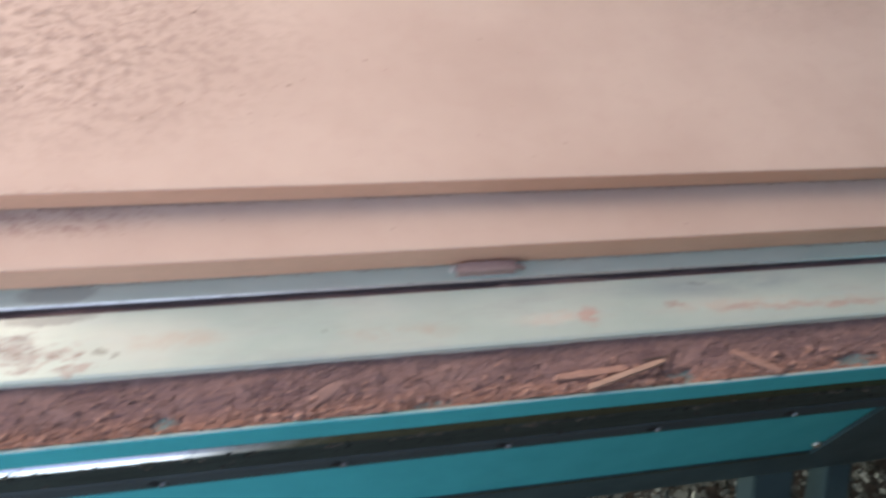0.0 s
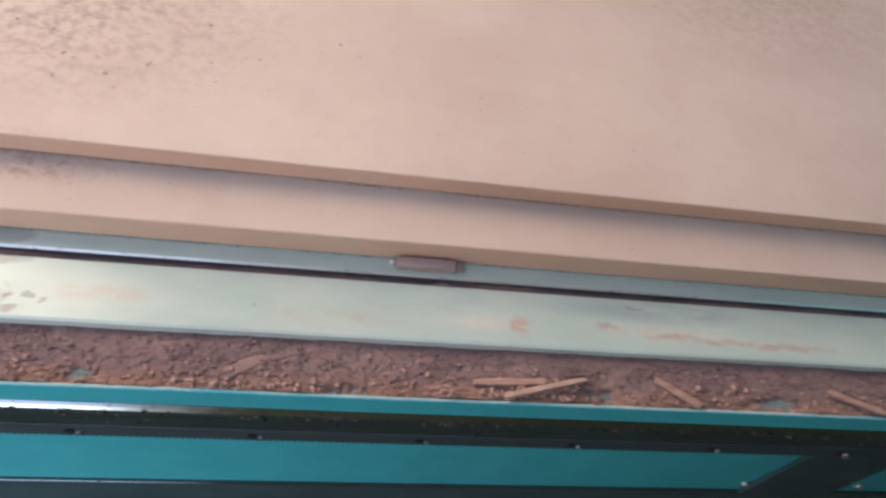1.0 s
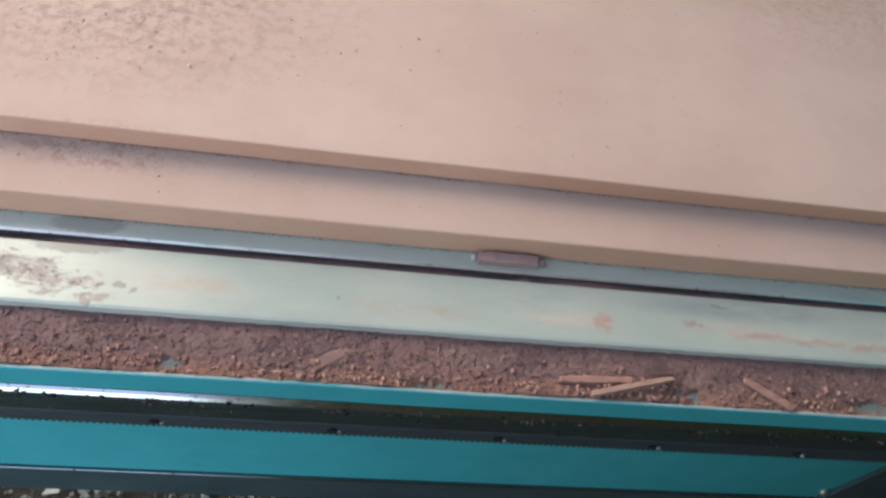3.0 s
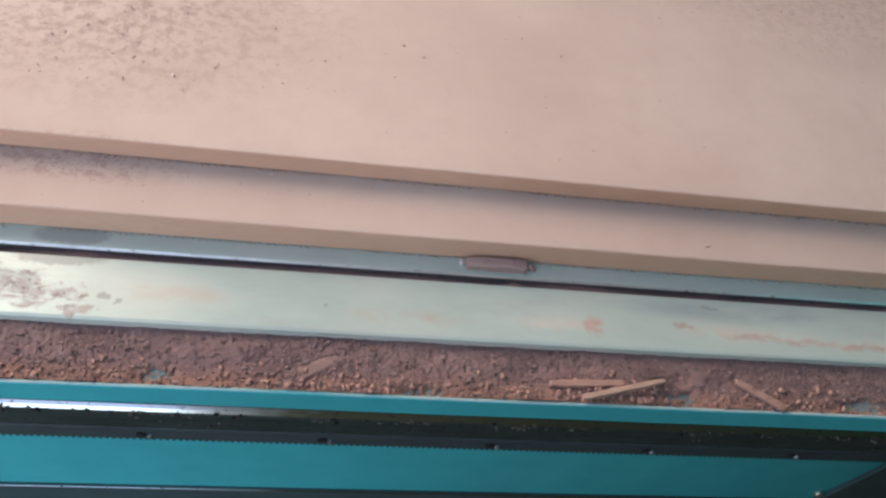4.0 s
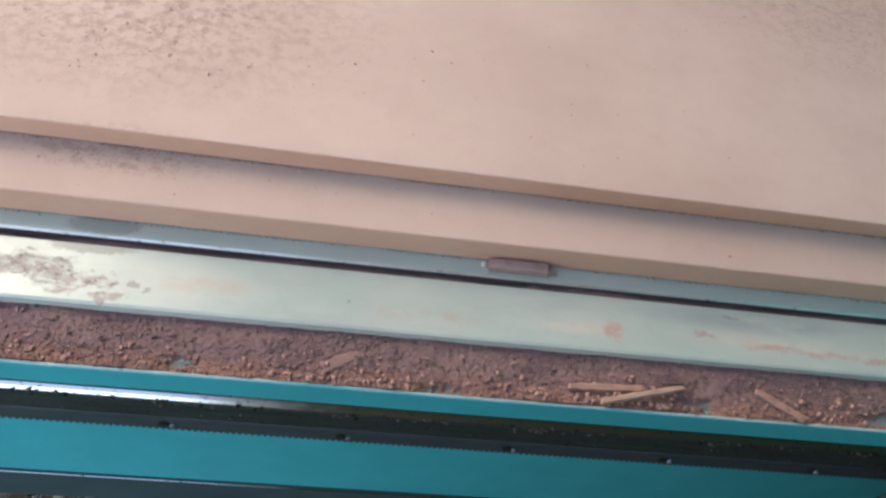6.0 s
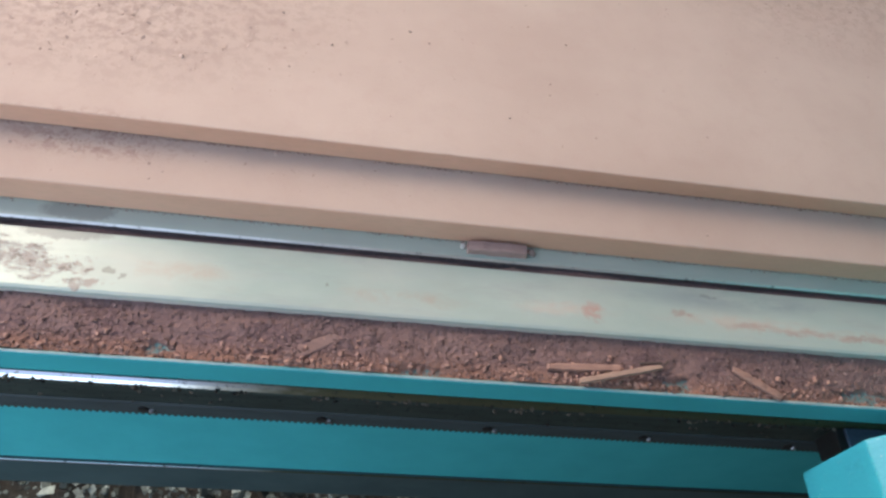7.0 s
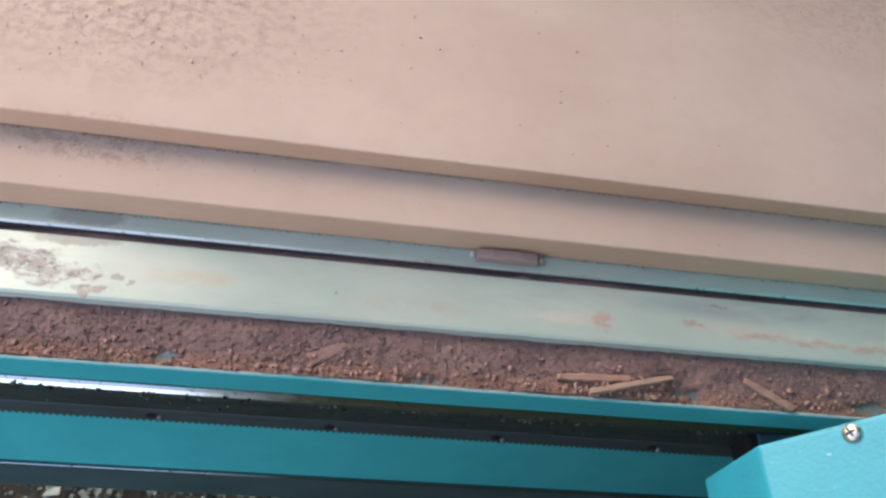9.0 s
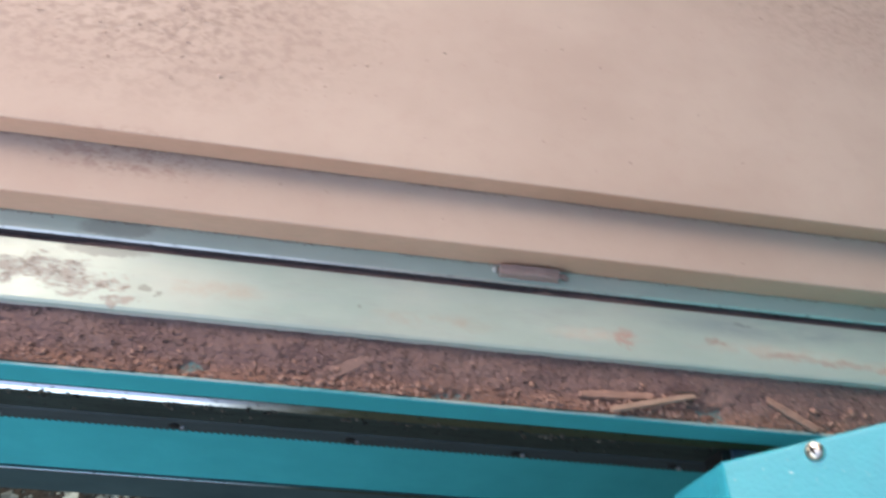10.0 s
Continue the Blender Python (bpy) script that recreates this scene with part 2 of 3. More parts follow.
def make_paint(name, base, dull, rough=0.32, film=0.06, relief=0.10, gloss=0.3, fleck=0.0):
    m, n, l, b = material(name)
    c = coords(n)
    big = noise_of(n, l, c, 16, 4, 0.6)
    peel = noise_of(n, l, c, 420, 2, 0.5)
    dust = noise_of(n, l, c, 150, 5, 0.7)
    col = mix(n, l, ramp(n, l, big, 0.35, 0.7), base, dull)
    col = mix(n, l, times(n, l, ramp(n, l, dust, 0.6, 0.8), film), col, (0.25, 0.27, 0.24))
    if fleck:
        # pale specks scattered in clusters over the paint
        specks = times(n, l, ramp(n, l, noise_of(n, l, c, 330, 3, 0.6), 0.66, 0.72), ramp(n, l, noise_of(n, l, c, 45, 3, 0.6), 0.45, 0.62))
        col = mix(n, l, times(n, l, specks, fleck), col, (0.60, 0.66, 0.62))
    l.new(col, b.inputs["Base Color"])
    r = n.new("ShaderNodeMapRange")
    r.inputs["To Min"].default_value = rough - 0.06
    r.inputs["To Max"].default_value = rough + 0.16
    l.new(big, r.inputs["Value"])
    l.new(r.outputs[0], b.inputs["Roughness"])
    b.inputs["Specular IOR Level"].default_value = gloss
    bump(n, l, b, peel, relief, 0.0005)
    return m


def make_steel(name, base, grime, rough, metal=0.75):
    m, n, l, b = material(name)
    c = coords(n)
    s = stretched(n, l, c, (0.12, 1, 1))
    streak = noise_of(n, l, s, 180, 4, 0.65)
    spots = noise_of(n, l, c, 190, 5, 0.7)
    col = mix(n, l, ramp(n, l, streak, 0.4, 0.7), base, grime)
    dirt = times(n, l, ramp(n, l, spots, 0.58, 0.68), 0.7)
    col = mix(n, l, dirt, col, (0.055, 0.05, 0.042))
    l.new(col, b.inputs["Base Color"])
    r = n.new("ShaderNodeMapRange")
    r.inputs["To Min"].default_value = rough
    r.inputs["To Max"].default_value = rough + 0.4
    l.new(dirt, r.inputs["Value"])
    l.new(r.outputs[0], b.inputs["Roughness"])
    b.inputs["Metallic"].default_value = metal
    bump(n, l, b, spots, 0.2, 0.0006)
    return m


def make_shine():
    """Polished steel edge; its highlight's fade along x is painted in, with olive grease."""
    m, n, l, b = material("rail_edge_highlight")
    c = coords(n)
    sep = n.new("ShaderNodeSeparateXYZ")
    l.new(c, sep.inputs[0])
    patchy = noise_of(n, l, stretched(n, l, c, (0.25, 1, 1)), 60, 4, 0.65)
    edge = times(n, l, sep.outputs["X"], times(n, l, patchy, 0.12), "ADD")
    grease_fade = ramp(n, l, edge, 0.045, 0.16)
    specks = ramp(n, l, noise_of(n, l, c, 260, 4, 0.7), 0.60, 0.66)
    col = mix(n, l, grease_fade, (0.85, 0.86, 0.83), (0.13, 0.125, 0.075))
    col = mix(n, l, times(n, l, specks, 0.8), col, (0.05, 0.045, 0.04))
    l.new(col, b.inputs["Base Color"])
    r = n.new("ShaderNodeMapRange")
    r.inputs["To Min"].default_value = 0.14
    r.inputs["To Max"].default_value = 0.70
    l.new(grease_fade, r.inputs["Value"])
    l.new(r.outputs[0], b.inputs["Roughness"])
    b.inputs["Metallic"].default_value = 1.0
    return m


def make_grains(name, dark, light, scale=1.0):
    m, n, l, b = material(name)
    g = n.new("ShaderNodeNewGeometry")
    c = coords(n)
    col = mix(n, l, g.outputs["Random Per Island"], dark, light)
    col = mix(n, l, times(n, l, ramp(n, l, noise_of(n, l, c, 700 * scale, 3), 0.4, 0.7), 0.35), col, dark)
    l.new(col, b.inputs["Base Color"])
    b.inputs["Roughness"].default_value = 0.9
    b.inputs["Specular IOR Level"].default_value = 0.25
    return m


def make_dust():
    m, n, l, b = material("sawdust")
    c = coords(n)
    big = noise_of(n, l, c, 30, 4, 0.6)
    fine = noise_of(n, l, c, 420, 5, 0.75)
    sep = n.new("ShaderNodeSeparateXYZ")
    l.new(c, sep.inputs[0])
    col = mix(n, l, ramp(n, l, big, 0.35, 0.68), (0.19, 0.123, 0.121), (0.26, 0.172, 0.156))
    col = mix(n, l, times(n, l, ramp(n, l, fine, 0.48, 0.72), 0.6), col, (0.37, 0.22, 0.165))
    # fresher, redder dust swept against the rim
    near = ramp(n, l, times(n, l, sep.outputs["Y"], times(n, l, big, -0.012), "ADD"), 0.008, -0.006)
    col = mix(n, l, times(n, l, near, 0.75), col, (0.37, 0.185, 0.115))
    # where the layer is thin the paint of the ledge shows through
    thin = ramp(n, l, sep.outputs["Z"], LEDGE + 0.0007, LEDGE + 0.0001)
    col = mix(n, l, times(n, l, thin, ramp(n, l, fine, 0.62, 0.42)), col, (0.13, 0.27, 0.265))
    l.new(col, b.inputs["Base Color"])
    b.inputs["Roughness"].default_value = 0.95
    b.inputs["Specular IOR Level"].default_value = 0.15
    bump(n, l, b, fine, 0.8, 0.0015)
    return m


def make_wood(name, base, dark):
    m, n, l, b = material(name)
    c = coords(n)
    s = stretched(n, l, c, (0.15, 1, 1))
    g = noise_of(n, l, s, 500, 4, 0.65)
    info = n.new("ShaderNodeObjectInfo")
    col = mix(n, l, ramp(n, l, g, 0.35, 0.7), base, dark)
    col = mix(n, l, times(n, l, info.outputs["Random"], 0.3), col, dark)
    l.new(col, b.inputs["Base Color"])
    b.inputs["Roughness"].default_value = 0.85
    bump(n, l, b, g, 0.4, 0.0005)
    return m


def make_soil():
    m, n, l, b = material("dark_soil")
    c = coords(n)
    a = noise_of(n, l, c, 6, 4)
    f = noise_of(n, l, c, 90, 6, 0.7)
    col = mix(n, l, a, (0.04, 0.038, 0.03), (0.07, 0.065, 0.05))
    col = mix(n, l, ramp(n, l, f, 0.5, 0.75), col, (0.10, 0.095, 0.075))
    l.new(col, b.inputs["Base Color"])
    b.inputs["Roughness"].default_value = 0.95
    bump(n, l, b, f, 0.9, 0.01)
    return m


M_TOP = make_board_top()
M_EDGE = make_board_edge()
M_BED = make_bed()
M_TEAL = make_paint("teal_enamel", (0.014, 0.485, 0.52), (0.016, 0.43, 0.465), 0.38, 0.02, 0.10, 0.12)
M_COVER = make_paint("bright_teal_enamel", (0.008, 0.315, 0.385), (0.010, 0.255, 0.325), 0.20, 0.10, 0.5, 0.42, 0.55)
M_FRAME = make_paint("dark_grey_enamel", (0.050, 0.098, 0.102), (0.036, 0.072, 0.077), 0.4, 0.06, 0.10, 0.25)
M_RAIL = make_steel("oily_rail_steel", (0.085, 0.125, 0.118), (0.05, 0.074, 0.07), 0.5, 0.8)
M_RACK = make_steel("black_rack_steel", (0.040, 0.060, 0.064), (0.026, 0.040, 0.043), 0.75, 0.0)
M_BOLT = make_steel("socket_bolt_steel", (0.36, 0.37, 0.36), (0.18, 0.18, 0.18), 0.35, 0.9)
M_ZINC = make_steel("bright_zinc", (0.78, 0.75, 0.66), (0.62, 0.58, 0.48), 0.32, 1.0)
M_HOLE = make_steel("dark_recess", (0.012, 0.012, 0.012), (0.008, 0.008, 0.008), 0.6, 0.2)
M_BLOCK = make_steel("bearing_block_steel", (0.060, 0.100, 0.150), (0.040, 0.068, 0.105), 0.4, 0.3)
# slot walls: grime, with the narrow slot's shade put into the colour
M_SLOT = make_steel("grimy_shaded_slot_wall", (0.19, 0.165, 0.165), (0.11, 0.092, 0.09), 0.7, 0.1)
# paler than the colour of the bed's top
M_FACE = make_paint("pale_aluminium_edge", (0.66, 0.67, 0.60), (0.54, 0.54, 0.48), 0.75, 0.3)
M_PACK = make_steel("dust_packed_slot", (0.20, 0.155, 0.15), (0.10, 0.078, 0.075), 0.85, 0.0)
# highlight on the slots' far edges, put into a brighter metal colour
M_BRIGHT = make_steel("slot_edge_highlight", (0.86, 0.83, 0.75), (0.64, 0.63, 0.58), 0.36, 0.65)
M_SHINE = make_shine()
M_DUSTY = make_paint("dusty_teal_enamel", (0.14, 0.25, 0.245), (0.24, 0.235, 0.215), 0.85, 0.8)
M_RIM = make_paint("worn_dusty_edge", (0.44, 0.53, 0.50), (0.10, 0.38, 0.40), 0.7, 0.5)
M_DUST = make_dust()
M_GRAIN = make_grains("dust_grain", (0.11, 0.072, 0.068), (0.34, 0.228, 0.20))
M_GREASE = make_grains("grease_clot", (0.010, 0.011, 0.010), (0.20, 0.165, 0.125))
M_CHIPS = make_grains("wood_chips", (0.14, 0.080, 0.068), (0.46, 0.275, 0.212))
M_CRUMB = make_grains("dust_crumbs", (0.42, 0.30, 0.245), (0.60, 0.46, 0.38))
M_SPLINT = make_wood("splintered_wood", (0.42, 0.25, 0.19), (0.27, 0.155, 0.12))
M_PALE = make_wood("fresh_split_wood", (0.47, 0.315, 0.235), (0.33, 0.21, 0.155))
M_BURIED = make_wood("dust_coated_wood", (0.275, 0.172, 0.146), (0.215, 0.135, 0.118))
M_DARKWOOD = make_wood("dark_split_wood", (0.11, 0.075, 0.062), (0.06, 0.042, 0.036))
M_OFFCUT = make_wood("fibreboard_offcut", (0.48, 0.325, 0.28), (0.36, 0.235, 0.205))
M_SOIL = make_soil()
M_SHEET = make_paint("grey_blocker_sheet", (0.15, 0.15, 0.145), (0.11, 0.105, 0.10), 0.6, 0.3)
M_PLASTER = make_paint("dark_blocker_wall", (0.10, 0.095, 0.085), (0.075, 0.07, 0.065), 0.9, 0.2)
M_LITTER = make_grains("litter", (0.010, 0.016, 0.012), (0.30, 0.36, 0.31), 0.2)


# ---------------------------------------------------------------- mesh helpers
def root(name, x, y, z, label, category, group=""):
    ob = new(name)
    ob.empty_display_size = 0.05
    ob.location = (x, y, z)
    return tagged(ob, label, category, group)


def part(name, bm, mat, parent, label="", smooth=False):
    """One mesh in world metres under its thing or part."""
    me = bpy.data.meshes.new(name)
    for f in bm.faces:
        f.smooth = smooth
    bm.to_mesh(me)
    bm.free()
    for m in (mat if isinstance(mat, (list, tuple)) else (mat,)):
        me.materials.append(m)
    ob = new(name, me)
    if parent is not None:
        ob.parent = parent
        if parent.parent is None:
            ob.matrix_parent_inverse = Matrix.Translation(-parent.location)
    return tagged(ob, label)


def box_bm(x0, x1, y0, y1, z0, z1, bevel=0.0, seg=2):
    bm = bmesh.new()
    bmesh.ops.create_cube(bm, size=1.0, matrix=Matrix.LocRotScale(((x0 + x1) / 2, (y0 + y1) / 2, (z0 + z1) / 2), None, (x1 - x0, y1 - y0, z1 - z0)))
    if bevel:
        bmesh.ops.bevel(bm, geom=bm.edges[:], offset=bevel, segments=seg, affect="EDGES", profile=0.6)
    return bm


def extrude_x(profile, xs, jitter=None, mat_of=None):
    """A closed outline in (y, z) drawn along x; jitter(x, i) moves the outline's points a little."""
    bm = bmesh.new()
    rings = []
    for x in xs:
        ring = []
        for i, (y, z) in enumerate(profile):
            dy, dz = jitter(x, i) if jitter else (0, 0)
            ring.append(bm.verts.new((x, y + dy, z + dz)))
        rings.append(ring)
    k = len(profile)
    for a, b in zip(rings, rings[1:]):
        for i in range(k):
            f = bm.faces.new((a[i], a[(i + 1) % k], b[(i + 1) % k], b[i]))
            if mat_of:
                f.material_index = mat_of(i)
    bm.faces.new(list(reversed(rings[0])))
    bm.faces.new(rings[-1])
    bmesh.ops.recalc_face_normals(bm, faces=bm.faces[:])
    return bm


def lumps(points, sizes, flat=0.7, seed=3):
    """Many small irregular grains joined into one mesh."""
    rng = np.random.default_rng(seed)
    base = np.array([(-1, -1, -1), (1, -1, -1), (1, 1, -1), (-1, 1, -1), (-1, -1, 1), (1, -1, 1), (1, 1, 1), (-1, 1, 1)], float) * 0.5
    quads = np.array([(0, 3, 2, 1), (4, 5, 6, 7), (0, 1, 5, 4), (1, 2, 6, 5), (2, 3, 7, 6), (3, 0, 4, 7)])
    verts, faces = [], []
    for k, (p, s) in enumerate(zip(points, sizes)):
        v = base * (1 + rng.uniform(-0.45, 0.35, (8, 3)))
        v *= np.array([s * rng.uniform(0.7, 1.7), s * rng.uniform(0.6, 1.1), s * flat * rng.uniform(0.6, 1.2)])
        e = Euler((rng.uniform(-0.5, 0.5), rng.uniform(-0.5, 0.5), rng.uniform(0, 6.28))).to_matrix()
        v = v @ np.array(e).T + p
        verts.append(v)
        faces.append(quads + 8 * k)
    me = bpy.data.meshes.new("grains")
    me.from_pydata(np.concatenate(verts).tolist(), [], np.concatenate(faces).tolist())
    me.update()
    return me


def frange(a, b, n):
    return [a + (b - a) * i / (n - 1) for i in range(n)]


# ---------------------------------------------------------------- ground
def build_ground():
    bm = bmesh.new()
    xs = [-60, -12, -3] + frange(-1.2, 2.4, 60) + [4, 14, 60]
    ys = [-60, -12, -3] + frange(-1.0, 1.6, 44) + [4, 14, 60]
    grid = [[bm.verts.new((x, y, 0.012 * noise.noise((x * 4, y * 4, 0)) if abs(x) < 3 and abs(y) < 3 else 0.0)) for x in xs] for y in ys]
    for r, s in zip(grid, grid[1:]):
        for i in range(len(xs) - 1):
            bm.faces.new((r[i], r[i + 1], s[i + 1], s[i]))
    me = bpy.data.meshes.new("ground")
    bm.to_mesh(me)
    me.materials.append(M_SOIL)
    tagged(new("ground", me), "dark bare soil under the machine", "ground", kind="structure")
    rng = np.random.default_rng(11)
    n = 16000
    p = np.stack([rng.uniform(-0.65, 1.45, n), rng.uniform(-0.12, 0.48, n), rng.uniform(0.0, 0.03, n)], 1)
    me = lumps(p, rng.gamma(2.2, 0.0026, n).clip(0.003, 0.015), 0.28, 5)
    me.materials.append(M_LITTER)
    tagged(new("litter", me), "grey stones and dry leaf scraps on the soil", "litter", kind="stuff")


# ---------------------------------------------------------------- unseen roof and walls added to block light
def build_light_blockers():
    """An unseen plain sheet roof and two walls, added to shade the machine; the other sides stay open to the sky."""
    bm = bmesh.new()
    ys = frange(-0.05, 4.2, 115)
    x0, x1, z = -0.57, 3.2, 2.20
    prev = None
    for k, y in enumerate(ys):
        dz = 0.018 * math.sin(y * 2 * math.pi / 0.15)
        row = [bm.verts.new((x, y, z + dz + t)) for x, t in ((x0, 0.0), (x1, 0.25), (x1, 0.253), (x0, 0.003))]
        if prev:
            for i in range(4):
                bm.faces.new((prev[i], prev[(i + 1) % 4], row[(i + 1) % 4], row[i]))
        prev = row
    bmesh.ops.recalc_face_normals(bm, faces=bm.faces[:])
    tagged(part("roof", bm, M_SHEET, None), "unseen grey corrugated sheet added overhead to block sky light", "roof", kind="structure")
    tagged(part("blocker_south", box_bm(0.05, 3.2, -0.54, -0.40, 0.0, 2.15), M_PLASTER, None), "unseen plain dark wall added to shade the machine's right front", "wall", kind="structure")
    tagged(part("blocker_east", box_bm(3.0, 3.2, -0.39, 4.2, 0.0, 2.40), M_PLASTER, None), "unseen plain dark wall added to block light from the right", "wall", kind="structure")


# ---------------------------------------------------------------- the machine's bed and side
def build_machine():
    r = root("router_table", 0.35, 0.45, 0.0, "teal steel machine table with pale aluminium bed, rail and rack", "machine")
    # bed: one front plank and wide planks behind, with open T slots between
    xs = frange(X0, X1, 60)

    def plank(y0, y1, top, depth=0.022):
        c = 0.0012 if y0 < 0.05 else 0.0011
        prof = [(y0, top - depth), (y1, top - depth), (y1, top - c), (y1 - c, top)]
        prof += [(y0 + 2 * c, top), (y0 + 0.4 * c, top - 0.5 * c), (y0, top - 2 * c)] if y0 < 0.05 else [(y0 + 1.1 * c, top), (y0 + c, top - 0.1 * c), (y0, top - 1.1 * c)]
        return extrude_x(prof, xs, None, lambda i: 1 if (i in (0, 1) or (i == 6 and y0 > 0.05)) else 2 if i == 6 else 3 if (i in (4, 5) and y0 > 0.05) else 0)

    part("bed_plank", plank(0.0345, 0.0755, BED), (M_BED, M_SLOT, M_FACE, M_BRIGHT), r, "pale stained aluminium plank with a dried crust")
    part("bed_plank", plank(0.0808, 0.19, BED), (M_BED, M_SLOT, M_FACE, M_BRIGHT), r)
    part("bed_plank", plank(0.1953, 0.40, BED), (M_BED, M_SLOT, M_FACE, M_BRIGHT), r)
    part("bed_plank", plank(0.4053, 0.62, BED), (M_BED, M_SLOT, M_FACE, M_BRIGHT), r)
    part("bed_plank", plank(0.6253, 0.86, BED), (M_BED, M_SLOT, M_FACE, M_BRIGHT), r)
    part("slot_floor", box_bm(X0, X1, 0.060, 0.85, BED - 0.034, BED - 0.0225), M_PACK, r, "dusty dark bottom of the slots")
    # dust packed unevenly into the front slot
    bm = bmesh.new()
    sx = frange(-0.45, 1.05, 420)
    rows = []
    for y in (0.0757, 0.0771, 0.0784, 0.0806):
        rows.append([bm.verts.new((x, y, BED - 0.0052 + 0.0030 * noise.noise((x * 17, 4, 2)) + 0.0012 * noise.noise((x * 130, y * 300, 2)))) for x in sx])
    for a, b in zip(rows, rows[1:]):
        for i in range(len(sx) - 1):
            bm.faces.new((a[i], a[i + 1], b[i + 1], b[i]))
    part("slot_dust", bm, M_DUST, r, "brown dust packed into the slot", True)
    # folded ledge with its rim
    zt = LIP
    prof = [(-0.001, zt - 0.0212), (0.0012, zt - 0.0212), (0.0012, LEDGE - 0.002), (0.06, LEDGE - 0.002), (0.06, LEDGE), (0.0016, LEDGE), (0.0012, zt - 0.0006), (0.0004, zt), (-0.0006, zt - 0.0004), (-0.001, zt - 0.0012)]
    part("ledge", extrude_x(prof, frange(X0, X1, 90), lambda x, i: (0.0003 * noise.noise((x * 9, 0, 0)), 0.0002 * noise.noise((x * 14, 3, 0))), lambda i: 1 if i in (4, 5) else 2 if i in (6, 7) else 0), (M_TEAL, M_DUSTY, M_RIM), r, "teal folded steel ledge with a low rim")
    # side wall of the beam in panels, with dark posts between them
    part("beam", box_bm(X0, X1, 0.0098, 0.115, Z0 - 0.1268, LEDGE - 0.003), M_TEAL, r, "teal steel side beam")
    part("linear_rail", rail_bm(), (M_RAIL, M_SHINE), r, "oily dark steel guide rail")
    rack = part("gear_rack", rack_bm(), M_RACK, r, "black steel gear rack with fine teeth")
    for k in range(-5, 12):
        x = 0.0045 + 0.1092 * k
        part("rack_bolt", bolt_bm(x, -0.0006, Z0 + 0.0085), M_BOLT, r)
        # black disc on the face stands in for the bolt hole's shade
        part("recess_shade", disc_bm(x - 0.0050, -0.0004, Z0 + 0.0105, 0.0032), M_HOLE, r)
    part("lower_rail", box_bm(X0, X1, 0.0080, 0.05, Z0 - 0.187, Z0 - 0.1270, 0.0010), M_FRAME, r, "dark grey lower frame rail")
    # added strip that draws the highlight along the lower rail's edge
    part("edge_highlight", box_bm(X0, X1, 0.0068, 0.0079, Z0 - 0.1284, Z0 - 0.1266, 0.0005), M_SHINE, r, "thin bright strip added as the highlight on the lower rail's edge")
    for x in (-0.32, 0.543, 1.32):
        part("post", box_bm(x, x + 0.092, 0.0055, 0.0094, Z0 - 0.1266, Z0 - 0.0006, 0.0008), M_FRAME, r, "dark grey upright post")
        for dx in (-0.0045, 0.114):
            part("panel_screw", dome_bm(x + dx, 0.0085, Z0 - 0.107, 0.0042, 0.003), M_ZINC, r)
        part("post_screw", dome_bm(x + 0.026, 0.005, Z0 - 0.012, 0.0034, 0.002), M_ZINC, r)
        for dx, wide in ((-0.021, 0.044), (0.062, 0.028)):
            part("leg", leg_bm(x + dx, x + dx + wide), M_FRAME, r, "dark grey steel leg splayed outwards")
            part("foot", box_bm(x + dx - 0.012, x + dx + wide + 0.012, -0.176, -0.112, 0.0, 0.035, 0.006), M_FRAME, r)
            part("back_leg", box_bm(x + dx, x + dx + 0.04, 0.80, 0.84, 0.0, BED - 0.06, 0.002), M_FRAME, r)
        part("cross_beam", box_bm(x, x + 0.08, 0.116, 0.84, BED - 0.09, BED - 0.0345), M_FRAME, r)


def leg_bm(x0, x1):
    """A leg that slopes outwards under the lower rail and then stands upright."""
    top = Z0 - 0.188
    prof = [(0.046, top), (0.010, top), (-0.162, top - 0.19), (-0.162, 0.036), (-0.126, 0.036), (-0.126, top - 0.20)]
    bm = bmesh.new()
    rings = [[bm.verts.new((x, y, z)) for y, z in prof] for x in (x0, x1)]
    for i in range(6):
        bm.faces.new((rings[0][i], rings[0][(i + 1) % 6], rings[1][(i + 1) % 6], rings[1][i]))
    bm.faces.new(list(reversed(rings[0])))
    bm.faces.new(rings[1])
    bmesh.ops.recalc_face_normals(bm, faces=bm.faces[:])
    bmesh.ops.bevel(bm, geom=bm.edges[:], offset=0.0015, segments=2, affect="EDGES")
    return bm


def rail_bm():
    """A guide rail with a rounded, polished shoulder over a plain oily face."""
    z = Z0
    prof = [(0.0096, z + 0.0205), (0.0096, z + 0.0478), (0.0062, z + 0.0478), (0.0042, z + 0.0473), (0.0024, z + 0.0461), (0.0010, z + 0.0444), (0.0004, z + 0.0424),
            (0.0002, z + 0.0400), (0.0004, z + 0.0205)]
    return extrude_x(prof, frange(X0, X1, 40), None, lambda i: 1 if i in (1, 2, 3, 4) else 0)


